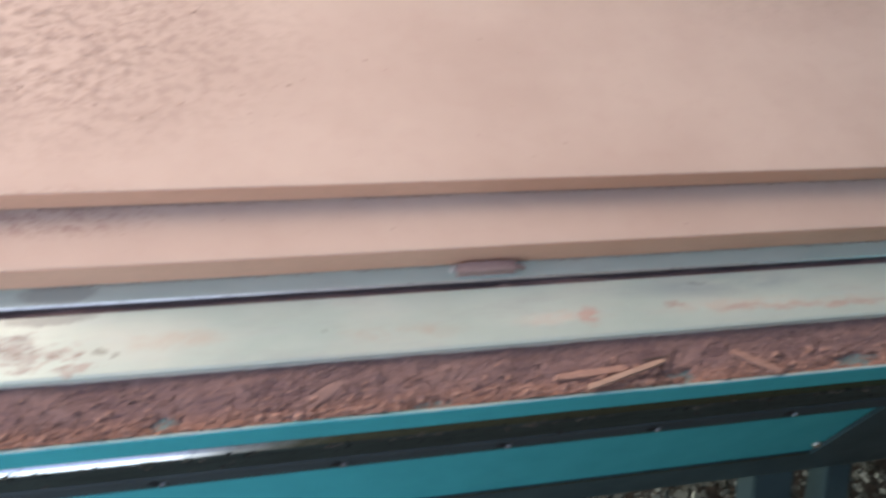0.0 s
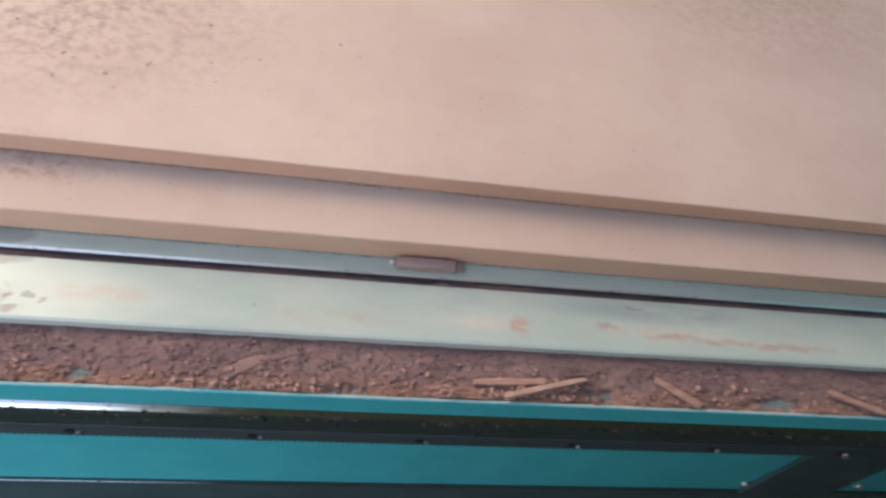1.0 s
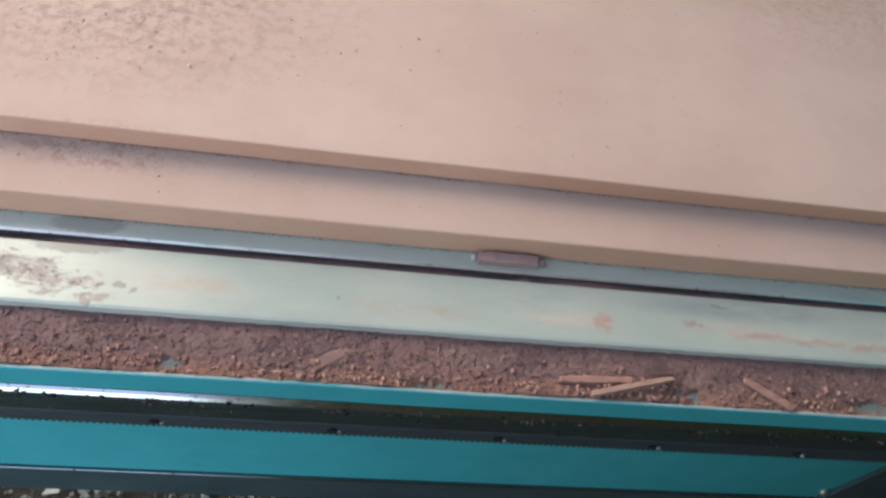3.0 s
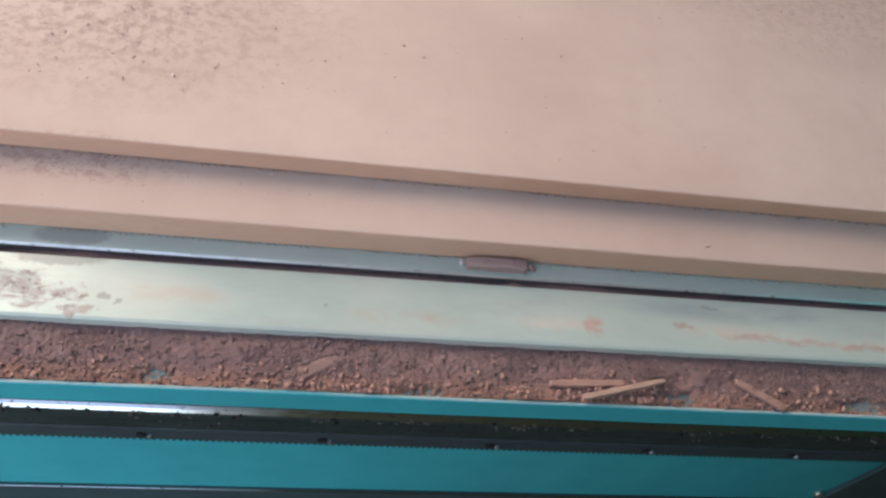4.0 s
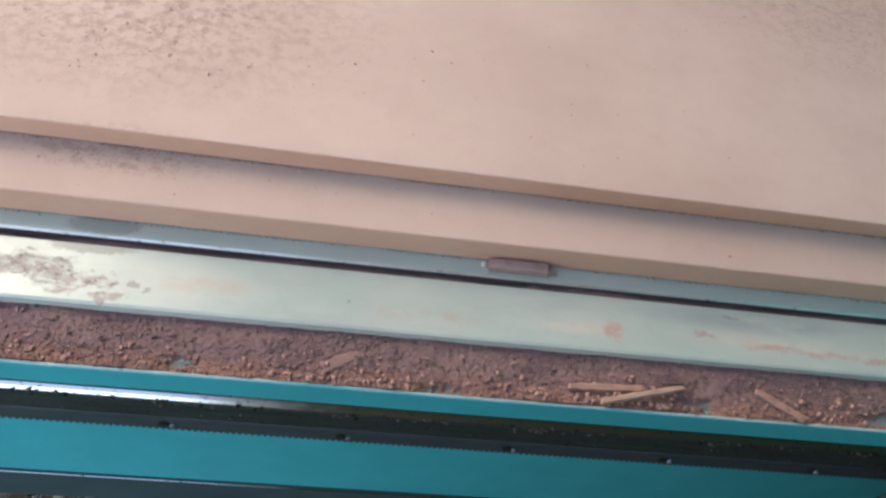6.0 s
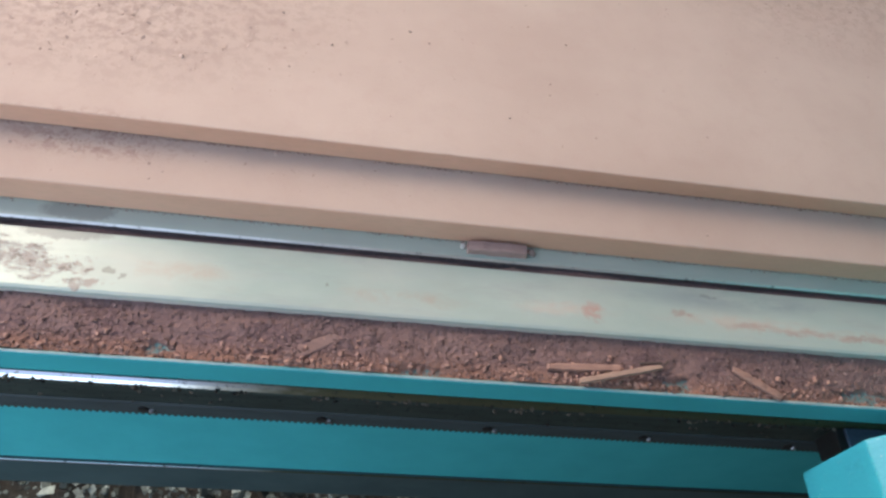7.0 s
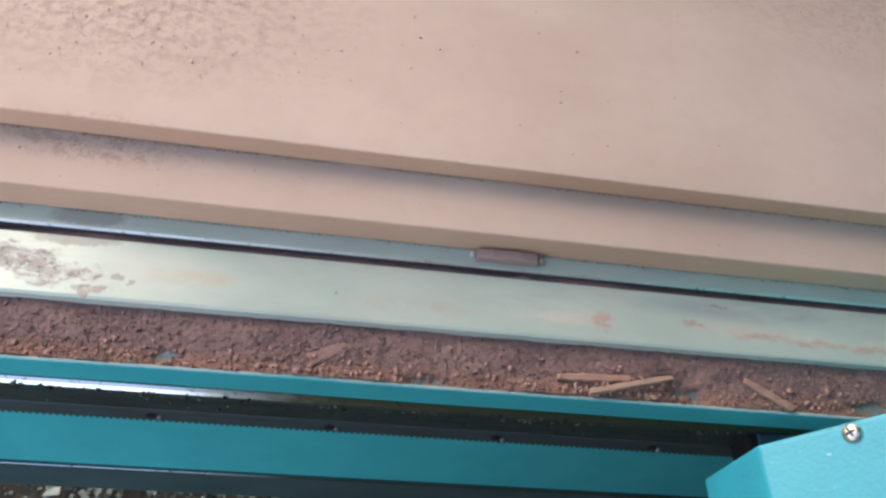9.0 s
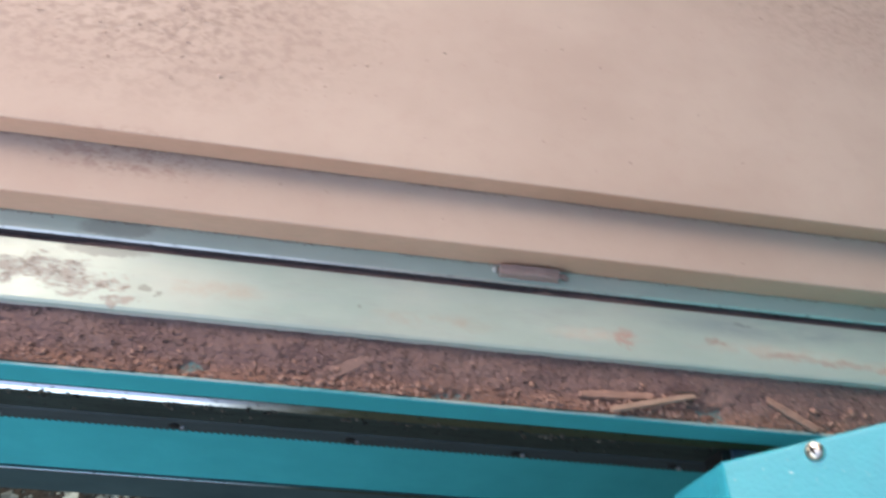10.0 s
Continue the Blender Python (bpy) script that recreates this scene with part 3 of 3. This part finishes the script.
def rack_bm():
    """A bar whose lower edge is cut into teeth."""
    pitch, deep = 0.00393, 0.0026
    y0, y1, z0, z1 = 0.0, 0.0098, Z0, Z0 + 0.0195
    out = []
    x = X0
    while x < X1:
        out += [(x, z0 + deep), (x + pitch * 0.22, z0), (x + pitch * 0.5, z0), (x + pitch * 0.72, z0 + deep)]
        x += pitch
    bm = bmesh.new()
    lowf = [bm.verts.new((x, y0, z)) for x, z in out]
    lowb = [bm.verts.new((x, y1, z)) for x, z in out]
    topf = [bm.verts.new((x, y0, z1 - 0.0015)) for x, z in out]
    topc = [bm.verts.new((x, y0 + 0.0015, z1)) for x, z in out]
    topb = [bm.verts.new((x, y1, z1)) for x, z in out]
    for i in range(len(out) - 1):
        for a, b in ((lowf, topf), (topf, topc), (topc, topb), (lowb, lowf)):
            bm.faces.new((a[i], a[i + 1], b[i + 1], b[i]))
    bmesh.ops.recalc_face_normals(bm, faces=bm.faces[:])
    return bm


def disc_bm(x, y, z, rad):
    bm = bmesh.new()
    bmesh.ops.create_cone(bm, cap_ends=True, segments=16, radius1=rad, radius2=rad, depth=0.0012, matrix=Matrix.Translation((x, y, z)) @ Matrix.Rotation(radians(90), 4, "X"))
    return bm


def bolt_bm(x, y, z):
    bm = bmesh.new()
    m = Matrix.Translation((x, y, z)) @ Matrix.Rotation(radians(90), 4, "X")
    bmesh.ops.create_cone(bm, cap_ends=True, segments=18, radius1=0.0021, radius2=0.0016, depth=0.0030, matrix=m)
    return bm


def dome_bm(x, y, z, rad, high):
    bm = bmesh.new()
    bmesh.ops.create_uvsphere(bm, u_segments=18, v_segments=10, radius=1.0, matrix=Matrix.Translation((x, y, z)) @ Matrix.Diagonal((rad, high, rad, 1)))
    return bm


# ---------------------------------------------------------------- boards
def build_board(name, y0, z0, z1, y1, label, seed):
    r = 0.0007
    prof = [(y0 + 0.0014, z0), (y1, z0), (y1, z1), (y0 + 0.02, z1), (y0 + 0.006, z1), (y0 + 1.6 * r, z1 - 0.00005), (y0 + 0.5 * r, z1 - 0.35 * r), (y0, z1 - r), (y0, (z0 + z1) / 2), (y0 + 0.0001, z0 + 0.0008)]

    def jit(x, i):
        if i in (1, 2):
            return 0, 0
        k = 1.0 if i >= 4 else 0.4
        chip = max(0.0, noise.noise((x * 55, seed, 0)) - 0.42) * 0.0022 if i in (5, 6, 7) else 0
        return (0.00035 * noise.noise((x * 8, seed, i * 0.1)) + 0.00018 * noise.noise((x * 60, seed, i)) + chip) * k, -chip * 0.4 if i != 0 else 0

    bm = extrude_x(prof, frange(-0.62, 1.32, 420), jit, lambda i: 1 if i in (6, 7, 8, 9) else 0)
    return tagged(part(name, bm, (M_TOP, M_EDGE), None), label, "board")


# ---------------------------------------------------------------- dust and scraps
BARE = ((0.0159, 0.0072, 0.0085, 0.0038), (0.165, 0.0035, 0.018, 0.0030), (0.321, 0.0055, 0.011, 0.0050), (0.446, 0.0062, 0.017, 0.0045), (0.30, 0.0012, 0.02, 0.0018))


def dust_height(x, y):
    """Depth of the dust on the ledge; below nought the paint shows."""
    v = (y - 0.0015) / 0.033
    h = 0.0022 + 0.0016 * noise.noise((x * 24, y * 60, 1)) + 0.0008 * noise.noise((x * 90, y * 140, 4))
    h += 0.0012 * max(0, noise.noise((x * 9, 7, 2))) * (1 - v) + 0.0016 * max(0.0, v - 0.55)
    for bx, by, rx, ry in BARE:
        q = ((x - bx) / rx) ** 2 + ((y - by) / ry) ** 2
        q += 1.3 * noise.noise((x * 130, y * 170, 6)) + 0.6 * noise.noise((x * 330, y * 330, 8))
        h -= 0.0042 * math.exp(-q * 1.5)
    return h


def build_dust():
    bm = bmesh.new()
    xs, ys = frange(-0.35, 0.85, 1300), frange(0.0014, 0.0352, 40)
    grid = [[bm.verts.new((x, y, LEDGE + max(0.00012, dust_height(x, y) + 0.0005 * noise.noise((x * 420, y * 420, 0)) - 0.0030 * max(0.0, noise.noise((x * 210, y * 260, 13)) - 0.30)))) for x in xs] for y in ys]
    for a, b in zip(grid, grid[1:]):
        for i in range(len(xs) - 1):
            bm.faces.new((a[i], a[i + 1], b[i + 1], b[i]))
    tagged(part("dust_heap", bm, M_DUST, None, smooth=True), "brown sawdust lying along the teal ledge", "sawdust", kind="stuff")
    grains(2, 14000, 0.0, 1.0, 0.00023, 0.0019, "dust_grains", M_GRAIN, "dull brown crumbs bedded in the sawdust", "sawdust")
    grains(6, 5200, 0.9, 5.5, 0.00028, 0.0022, "wood_chips", M_CHIPS, "orange-brown wood chips swept against the rim", "wood chips")


def grains(seed, n, lean, fall, unit, most, name, mat, label, category):
    rng = np.random.default_rng(seed)
    pts, size = [], []
    while len(pts) < n:
        x, y = rng.uniform(-0.4, 0.95), 0.002 + 0.032 * rng.beta(0.95, fall)
        h = dust_height(x, y)
        if h < 0.0003 and rng.uniform() > 0.3:
            continue
        h = max(h, 0.0)
        dense = 0.68 + 0.6 * noise.noise((x * 14, y * 25, 9)) + 0.3 * lean * noise.noise((x * 7, 2, 1))
        if rng.uniform() > dense:
            continue
        pts.append((x, y, LEDGE + h + 0.0001))
        size.append(float(np.clip(rng.gamma(2.6, unit), unit, most)))
    me = lumps(np.array(pts), size, 0.85, seed + 6)
    me.materials.append(mat)
    tagged(new(name, me), label, category, kind="stuff")


def build_crumbs():
    """Crumbs of waste on the two boards, thick in drifts and thin elsewhere."""
    rng = np.random.default_rng(21)
    pts, size = [], []

    def scatter(n, cx, cy, sx, sy, z, lo, hi, y_min, clump=0.0):
        made = tries = 0
        while made < n and tries < n * 60:
            tries += 1
            x, y = rng.normal(cx, sx), rng.normal(cy, sy)
            if y < y_min or (clump and noise.noise((x * 45, y * 60, 3)) < clump):
                continue
            pts.append((x, y, z))
            size.append(float(np.clip(rng.gamma(2.4, lo), lo, hi)))
            made += 1

    scatter(1500, -0.07, 0.262, 0.075, 0.048, TOP + 0.0002, 0.00026, 0.0017, 0.165, 0.02)
    scatter(260, -0.02, 0.205, 0.06, 0.02, TOP + 0.0002, 0.00028, 0.0017, 0.16, 0.0)
    scatter(1700, 0.50, 0.38, 0.085, 0.05, TOP + 0.0002, 0.00022, 0.0015, 0.24, 0.02)
    scatter(180, 0.25, 0.28, 0.16, 0.08, TOP + 0.0002, 0.00024, 0.0014, 0.15)
    scatter(230, -0.045, 0.126, 0.032, 0.006, LOW + 0.0002, 0.00026, 0.0016, 0.0985)
    scatter(130, 0.06, 0.122, 0.11, 0.010, LOW + 0.0002, 0.00022, 0.0012, 0.0975)
    # tiny grains that draw a thin reddish line along both boards' lower edges
    seam, seam_size = [], []
    for _ in range(5200):
        x = rng.uniform(-0.35, 0.85)
        if noise.noise((x * 22, 8, 3)) < -0.35:
            continue
        up = rng.uniform() < 0.5
        y = (0.1354 if up else 0.0932) + 0.0003 - abs(rng.normal(0, 0.0007))
        seam.append((x, y, (LOW if up else BED) + 0.0001))
        seam_size.append(float(np.clip(rng.gamma(2.2, 0.00014), 0.00014, 0.0006)))
    dirt = lumps(np.array(seam), seam_size, 0.6, 12)
    dirt.materials.append(M_CHIPS)
    tagged(new("seam_grains", dirt), "reddish brown grains in a thin line along the boards' lower edges", "sawdust", kind="stuff")
    me = lumps(np.array(pts), size, 0.12, 4)
    me.materials.append(M_CRUMB)
    tagged(new("dust_crumbs", me), "small brown crumbs of waste scattered over boards", "crumbs", kind="stuff")


def build_grease():
    """Clots of black grease and caught dust along the rail's shoulder and face."""
    rng = np.random.default_rng(33)
    pts, size = [], []
    for _ in range(1500):
        x = rng.uniform(-0.45, 0.95)
        if noise.noise((x * 18, 5, 5)) < -0.15:
            continue
        low = rng.uniform() < 0.07
        pts.append((x, 0.0 if low else rng.uniform(0.0002, 0.0016), Z0 + (rng.uniform(0.022, 0.040) if low else rng.uniform(0.0405, 0.0450))))
        size.append(float(np.clip(rng.gamma(2.0, 0.0005), 0.0004, 0.0028)))
    me = lumps(np.array(pts), size, 0.5, 35)
    me.materials.append(M_GREASE)
    tagged(new("grease_clots", me), "dark grease clots with caught dust along the rail", "grease", kind="stuff")


def pebble(name, size, flat, mat, seed):
    rng = random.Random(seed)
    bm = bmesh.new()
    bmesh.ops.create_icosphere(bm, subdivisions=1, radius=1.0)
    for v in bm.verts:
        v.co *= rng.uniform(0.65, 1.15)
        v.co = Vector((v.co.x * size * 0.65, v.co.y * size * 0.45, (v.co.z + 0.55) * size * flat))
    return part(name, bm, mat, None)


def build_single_bits():
    """Bits large enough to be told apart: crumbs on the boards, chips along the rim."""
    crumbs = [tagged(pebble("wood_crumb", 1.0, 0.28, M_CRUMB, 40 + k), "single brown wood crumb lying on a board", "crumb", "crumbs on the boards") for k in range(3)]
    spots = ((0.1458, 0.2477, TOP, 0.0026), (0.1600, 0.2385, TOP, 0.0020), (-0.0012, 0.1934, TOP, 0.0034), (0.0919, 0.2231, TOP, 0.0022), (0.2465, 0.2129, TOP, 0.0020), (0.2454, 0.2015, TOP, 0.0022),
             (0.263, 0.2577, TOP, 0.0024), (0.3236, 0.2389, TOP, 0.0016), (0.2145, 0.1748, TOP, 0.0020), (0.1346, 0.1635, TOP, 0.0016), (0.1397, 0.2154, TOP, 0.0018),
             (0.3488, 0.104, LOW, 0.0026), (0.0652, 0.1325, LOW, 0.0026), (0.12, 0.121, LOW, 0.0018))
    put(crumbs, spots, 31)
    chips = [tagged(pebble("wood_chip", 1.0, 0.5, M_CHIPS, 60 + k), "orange-brown wood chip lying in the sawdust", "wood chip", "chips along the ledge") for k in range(4)]
    rng = random.Random(17)
    spots = []
    for cx, sx, n in ((0.105, 0.022, 24), (0.285, 0.026, 58), (0.405, 0.022, 30), (-0.05, 0.05, 12), (0.215, 0.030, 22), (0.515, 0.02, 12)):
        for _ in range(n):
            x, y = rng.gauss(cx, sx), 0.0035 + abs(rng.gauss(0, 0.006))
            h = dust_height(x, y)
            if h > 0.0005 and y < 0.03:
                spots.append((x, y, LEDGE + h - 0.0003, rng.uniform(0.0020, 0.0036)))
    put(chips, spots, 19)


def put(kinds, spots, seed):
    rng = random.Random(seed)
    for k, (x, y, z, size) in enumerate(spots):
        ob = kinds[k] if k < len(kinds) else copy_thing(kinds[k % len(kinds)], Matrix())
        ob.matrix_basis = Matrix.LocRotScale((x, y, z), Euler((0, 0, rng.uniform(0, 6.28))), (size, size, size))


def build_splinter(a, b, width, thick, lift, label, seed, mat=None):
    """A flat broken sliver of wood from a to b on the dust."""
    rng = random.Random(seed)
    a, b = Vector((*a, 0)), Vector((*b, 0))
    way = (b - a).normalized()
    side = Vector((-way.y, way.x, 0))
    n = 11
    bm = bmesh.new()
    rings = []
    base = LEDGE + lift
    mid = (a + b) / 2
    for i in range(n):
        u = i / (n - 1)
        w = width * (0.84 if i in (0, n - 1) else 1.0) * rng.uniform(0.86, 1.12)
        p = a.lerp(b, u) + way * rng.uniform(-0.0006, 0.0006) - mid
        t = thick * rng.uniform(0.85, 1.1)
        rings.append([bm.verts.new(p + side * s * w * 0.5 + way * rng.uniform(-0.0012, 0.0012) * (i in (0, n - 1)) + Vector((0, 0, z * t))) for s, z in ((-1, 0), (1, 0), (1.0, 0.8), (0.6, 1), (-0.7, 1.05), (-1, 0.75))])
    for r, s in zip(rings, rings[1:]):
        for k in range(6):
            bm.faces.new((r[k], r[(k + 1) % 6], s[(k + 1) % 6], s[k]))
    bm.faces.new(list(reversed(rings[0])))
    bm.faces.new(rings[-1])
    bmesh.ops.recalc_face_normals(bm, faces=bm.faces[:])
    ob = part("wood_splinter", bm, mat or M_SPLINT, None)
    ob.location = (mid.x, mid.y, base)
    return tagged(ob, label, "splinter", "splinters in the sawdust")


def build_scraps():
    build_splinter((0.2375, 0.0116), (0.2835, 0.0138), 0.0046, 0.0022, 0.0030, "flat brown wood splinter on the sawdust", 1)
    build_splinter((0.2555, 0.0026), (0.3090, 0.0156), 0.0036, 0.0022, 0.0054, "pale wood splinter lying across another splinter", 2, M_PALE)
    build_splinter((0.3590, 0.0190), (0.3872, 0.0020), 0.0050, 0.0020, 0.0030, "dusty wood splinter aslant on the ledge", 3)
    build_splinter((0.0810, 0.0045), (0.1145, 0.0232), 0.0070, 0.0014, 0.0011, "half-buried flat splinter in the sawdust", 4, M_BURIED)
    build_splinter((0.4855, 0.0160), (0.5250, 0.0022), 0.0046, 0.0026, 0.0030, "pale wood splinter resting near the rim", 5)
    build_splinter((-0.1410, 0.0040), (-0.1020, 0.0160), 0.0044, 0.0028, 0.0040, "pale wood splinter lying on the sawdust", 6)
    build_splinter((0.3075, 0.0128), (0.3150, 0.0205), 0.0012, 0.0012, 0.0050, "thin dark broken sliver standing in the sawdust", 8, M_DARKWOOD)
    build_splinter((0.2960, 0.0172), (0.3110, 0.0186), 0.0014, 0.0010, 0.0058, "thin dark sliver beside a pale splinter", 9, M_DARKWOOD)
    # offcut lying on the bed against the lower board
    x0, x1, y0, y1 = 0.1898, 0.2282, 0.0846, 0.0910
    bm = bmesh.new()
    rng = random.Random(7)
    rings = []
    for i in range(9):
        u = i / 8
        x = x0 + (x1 - x0) * u
        h = 0.0064 + 0.0005 * rng.uniform(-1, 1) - (0.0008 if i in (0, 8) else 0)
        j = lambda: rng.uniform(-0.0003, 0.0003)
        rings.append([bm.verts.new(v) for v in ((x, y0 + j(), BED), (x, y1, BED), (x + j(), y1 + j(), BED + h), (x + j(), y0 + 0.0008 + j(), BED + h * 0.96), (x + j(), y0 + j(), BED + h * 0.86))])
    for r, s in zip(rings, rings[1:]):
        for k in range(5):
            bm.faces.new((r[k], r[(k + 1) % 5], s[(k + 1) % 5], s[k]))
    bm.faces.new(list(reversed(rings[0])))
    bm.faces.new(rings[-1])
    bmesh.ops.recalc_face_normals(bm, faces=bm.faces[:])
    tagged(part("wood_offcut", bm, M_OFFCUT, None), "small brown offcut lying on the bed beside a board", "offcut")
    bit = tagged(pebble("wood_crumb", 1.0, 0.5, M_OFFCUT, 71), "ragged brown crumb broken from the offcut", "crumb")
    bit.matrix_basis = Matrix.LocRotScale((0.2318, 0.0888, BED), Euler((0, 0, -0.35)), (0.0072, 0.0070, 0.0060))
    flake = tagged(pebble("paint_flake", 1.0, 0.4, M_FACE, 72), "pale flake lying beside the offcut", "flake")
    flake.matrix_basis = Matrix.LocRotScale((0.1872, 0.0893, BED), Euler((0, 0, 1.3)), (0.0048, 0.0044, 0.0044))
    clod = tagged(pebble("dust_clod", 1.0, 0.5, M_GRAIN, 73), "brown clod of dust caught in the bed's slot", "clod")
    clod.matrix_basis = Matrix.LocRotScale((0.2198, 0.0782, BED - 0.0078), Euler((0, 0, 0.1)), (0.0120, 0.0075, 0.0070))


# ---------------------------------------------------------------- the moving gantry foot
GX = 0.3322                    # its leading face at 9 s
GY = -0.036


def build_gantry():
    g = root("gantry", GX + 0.15, -0.09, Z0 + 0.02, "bright teal steel gantry housing riding on the guide rail", "machine carriage")
    zb = Z0 + 0.06
    prof = [(0.0, zb), (0.0, Z0 + 0.121), (0.14, Z0 + 0.324), (0.34, Z0 + 0.324), (0.34, zb)]
    bm = bmesh.new()
    back = [bm.verts.new((GX + x, GY, z)) for x, z in prof]
    front = [bm.verts.new((GX + x, GY - 0.20, z)) for x, z in prof]
    k = len(prof)
    for i in range(k):
        bm.faces.new((back[i], back[(i + 1) % k], front[(i + 1) % k], front[i]))
    bm.faces.new(back)
    bm.faces.new(list(reversed(front)))
    bmesh.ops.recalc_face_normals(bm, faces=bm.faces[:])
    bmesh.ops.bevel(bm, geom=bm.edges[:], offset=0.0026, segments=4, affect="EDGES", profile=0.6)
    part("housing", bm, M_COVER, g, "bright teal folded sheet housing")
    # cross-head screw on the sloping face
    s = 0.0270
    n = Vector((-1.45, 0, 1)).normalized()
    at = Vector((GX + s, GY - 0.0062, Z0 + 0.121 + 1.45 * s)) + n * 0.0002
    turn = n.to_track_quat("Z", "Y").to_matrix().to_4x4()
    m = Matrix.Translation(at) @ turn
    bm = bmesh.new()
    bmesh.ops.create_uvsphere(bm, u_segments=24, v_segments=14, radius=1.0, matrix=m @ Matrix.Diagonal((0.0048, 0.0048, 0.0028, 1)))
    head = part("screw_head", bm, M_ZINC, g, "zinc cross-head screw", True)
    for a in (20, 110):
        bm = bmesh.new()
        bmesh.ops.create_cube(bm, size=1.0, matrix=m @ Matrix.Rotation(radians(a), 4, "Z") @ Matrix.Translation((0, 0, 0.0024)) @ Matrix.Diagonal((0.0046, 0.0012, 0.0017, 1)))
        part("screw_slot", bm, M_HOLE, head)
    # bearing block and its bracket on the rail
    part("bearing_block", box_bm(GX + 0.052, GX + 0.125, -0.018, 0.0010, Z0 + 0.0215, Z0 + 0.047, 0.0015), M_BLOCK, g, "dark steel bearing block")
    part("end_seal", box_bm(GX + 0.045, GX + 0.0518, -0.015, 0.0008, Z0 + 0.023, Z0 + 0.0455, 0.001), M_HOLE, g, "black rubber end seal")
    part("bracket", box_bm(GX + 0.065, GX + 0.30, GY + 0.001, -0.0185, Z0 + 0.015, Z0 + 0.058, 0.001), M_BLOCK, g, "dark steel mounting plate")
    # unseen upright of the gantry, added to shade the right side
    part("shade_column", box_bm(GX + 0.142, GX + 0.338, GY - 0.12, GY - 0.004, Z0 + 0.3245, Z0 + 0.86, 0.004), M_COVER, g, "unseen teal upright added on the gantry to block light")
    return g


build_ground()
build_light_blockers()
build_machine()
build_board("lower_board", 0.0932, BED + 0.0002, LOW, 0.80, "beige fibreboard sheet lying on the aluminium bed", 1)
build_board("upper_board", 0.1354, LOW + 0.0003, TOP, 0.80, "dusty beige fibreboard sheet on top of another sheet", 5)
build_dust()
build_crumbs()
build_grease()
build_scraps()
build_single_bits()
gantry = build_gantry()


def motions():
    """The gantry foot creeps along its rail at an even pace."""
    p = gantry.location
    rows = ((0.0, 0.6485), (3.4, 0.5300), (6.8, 0.4110), (7.5, 0.3866), (8.3, 0.3580), (9.0, 0.3325), (10.0, 0.2988))
    walk(gantry, [(t, pose(p.x + x - GX, p.y, p.z)) for t, x in rows])


motions()
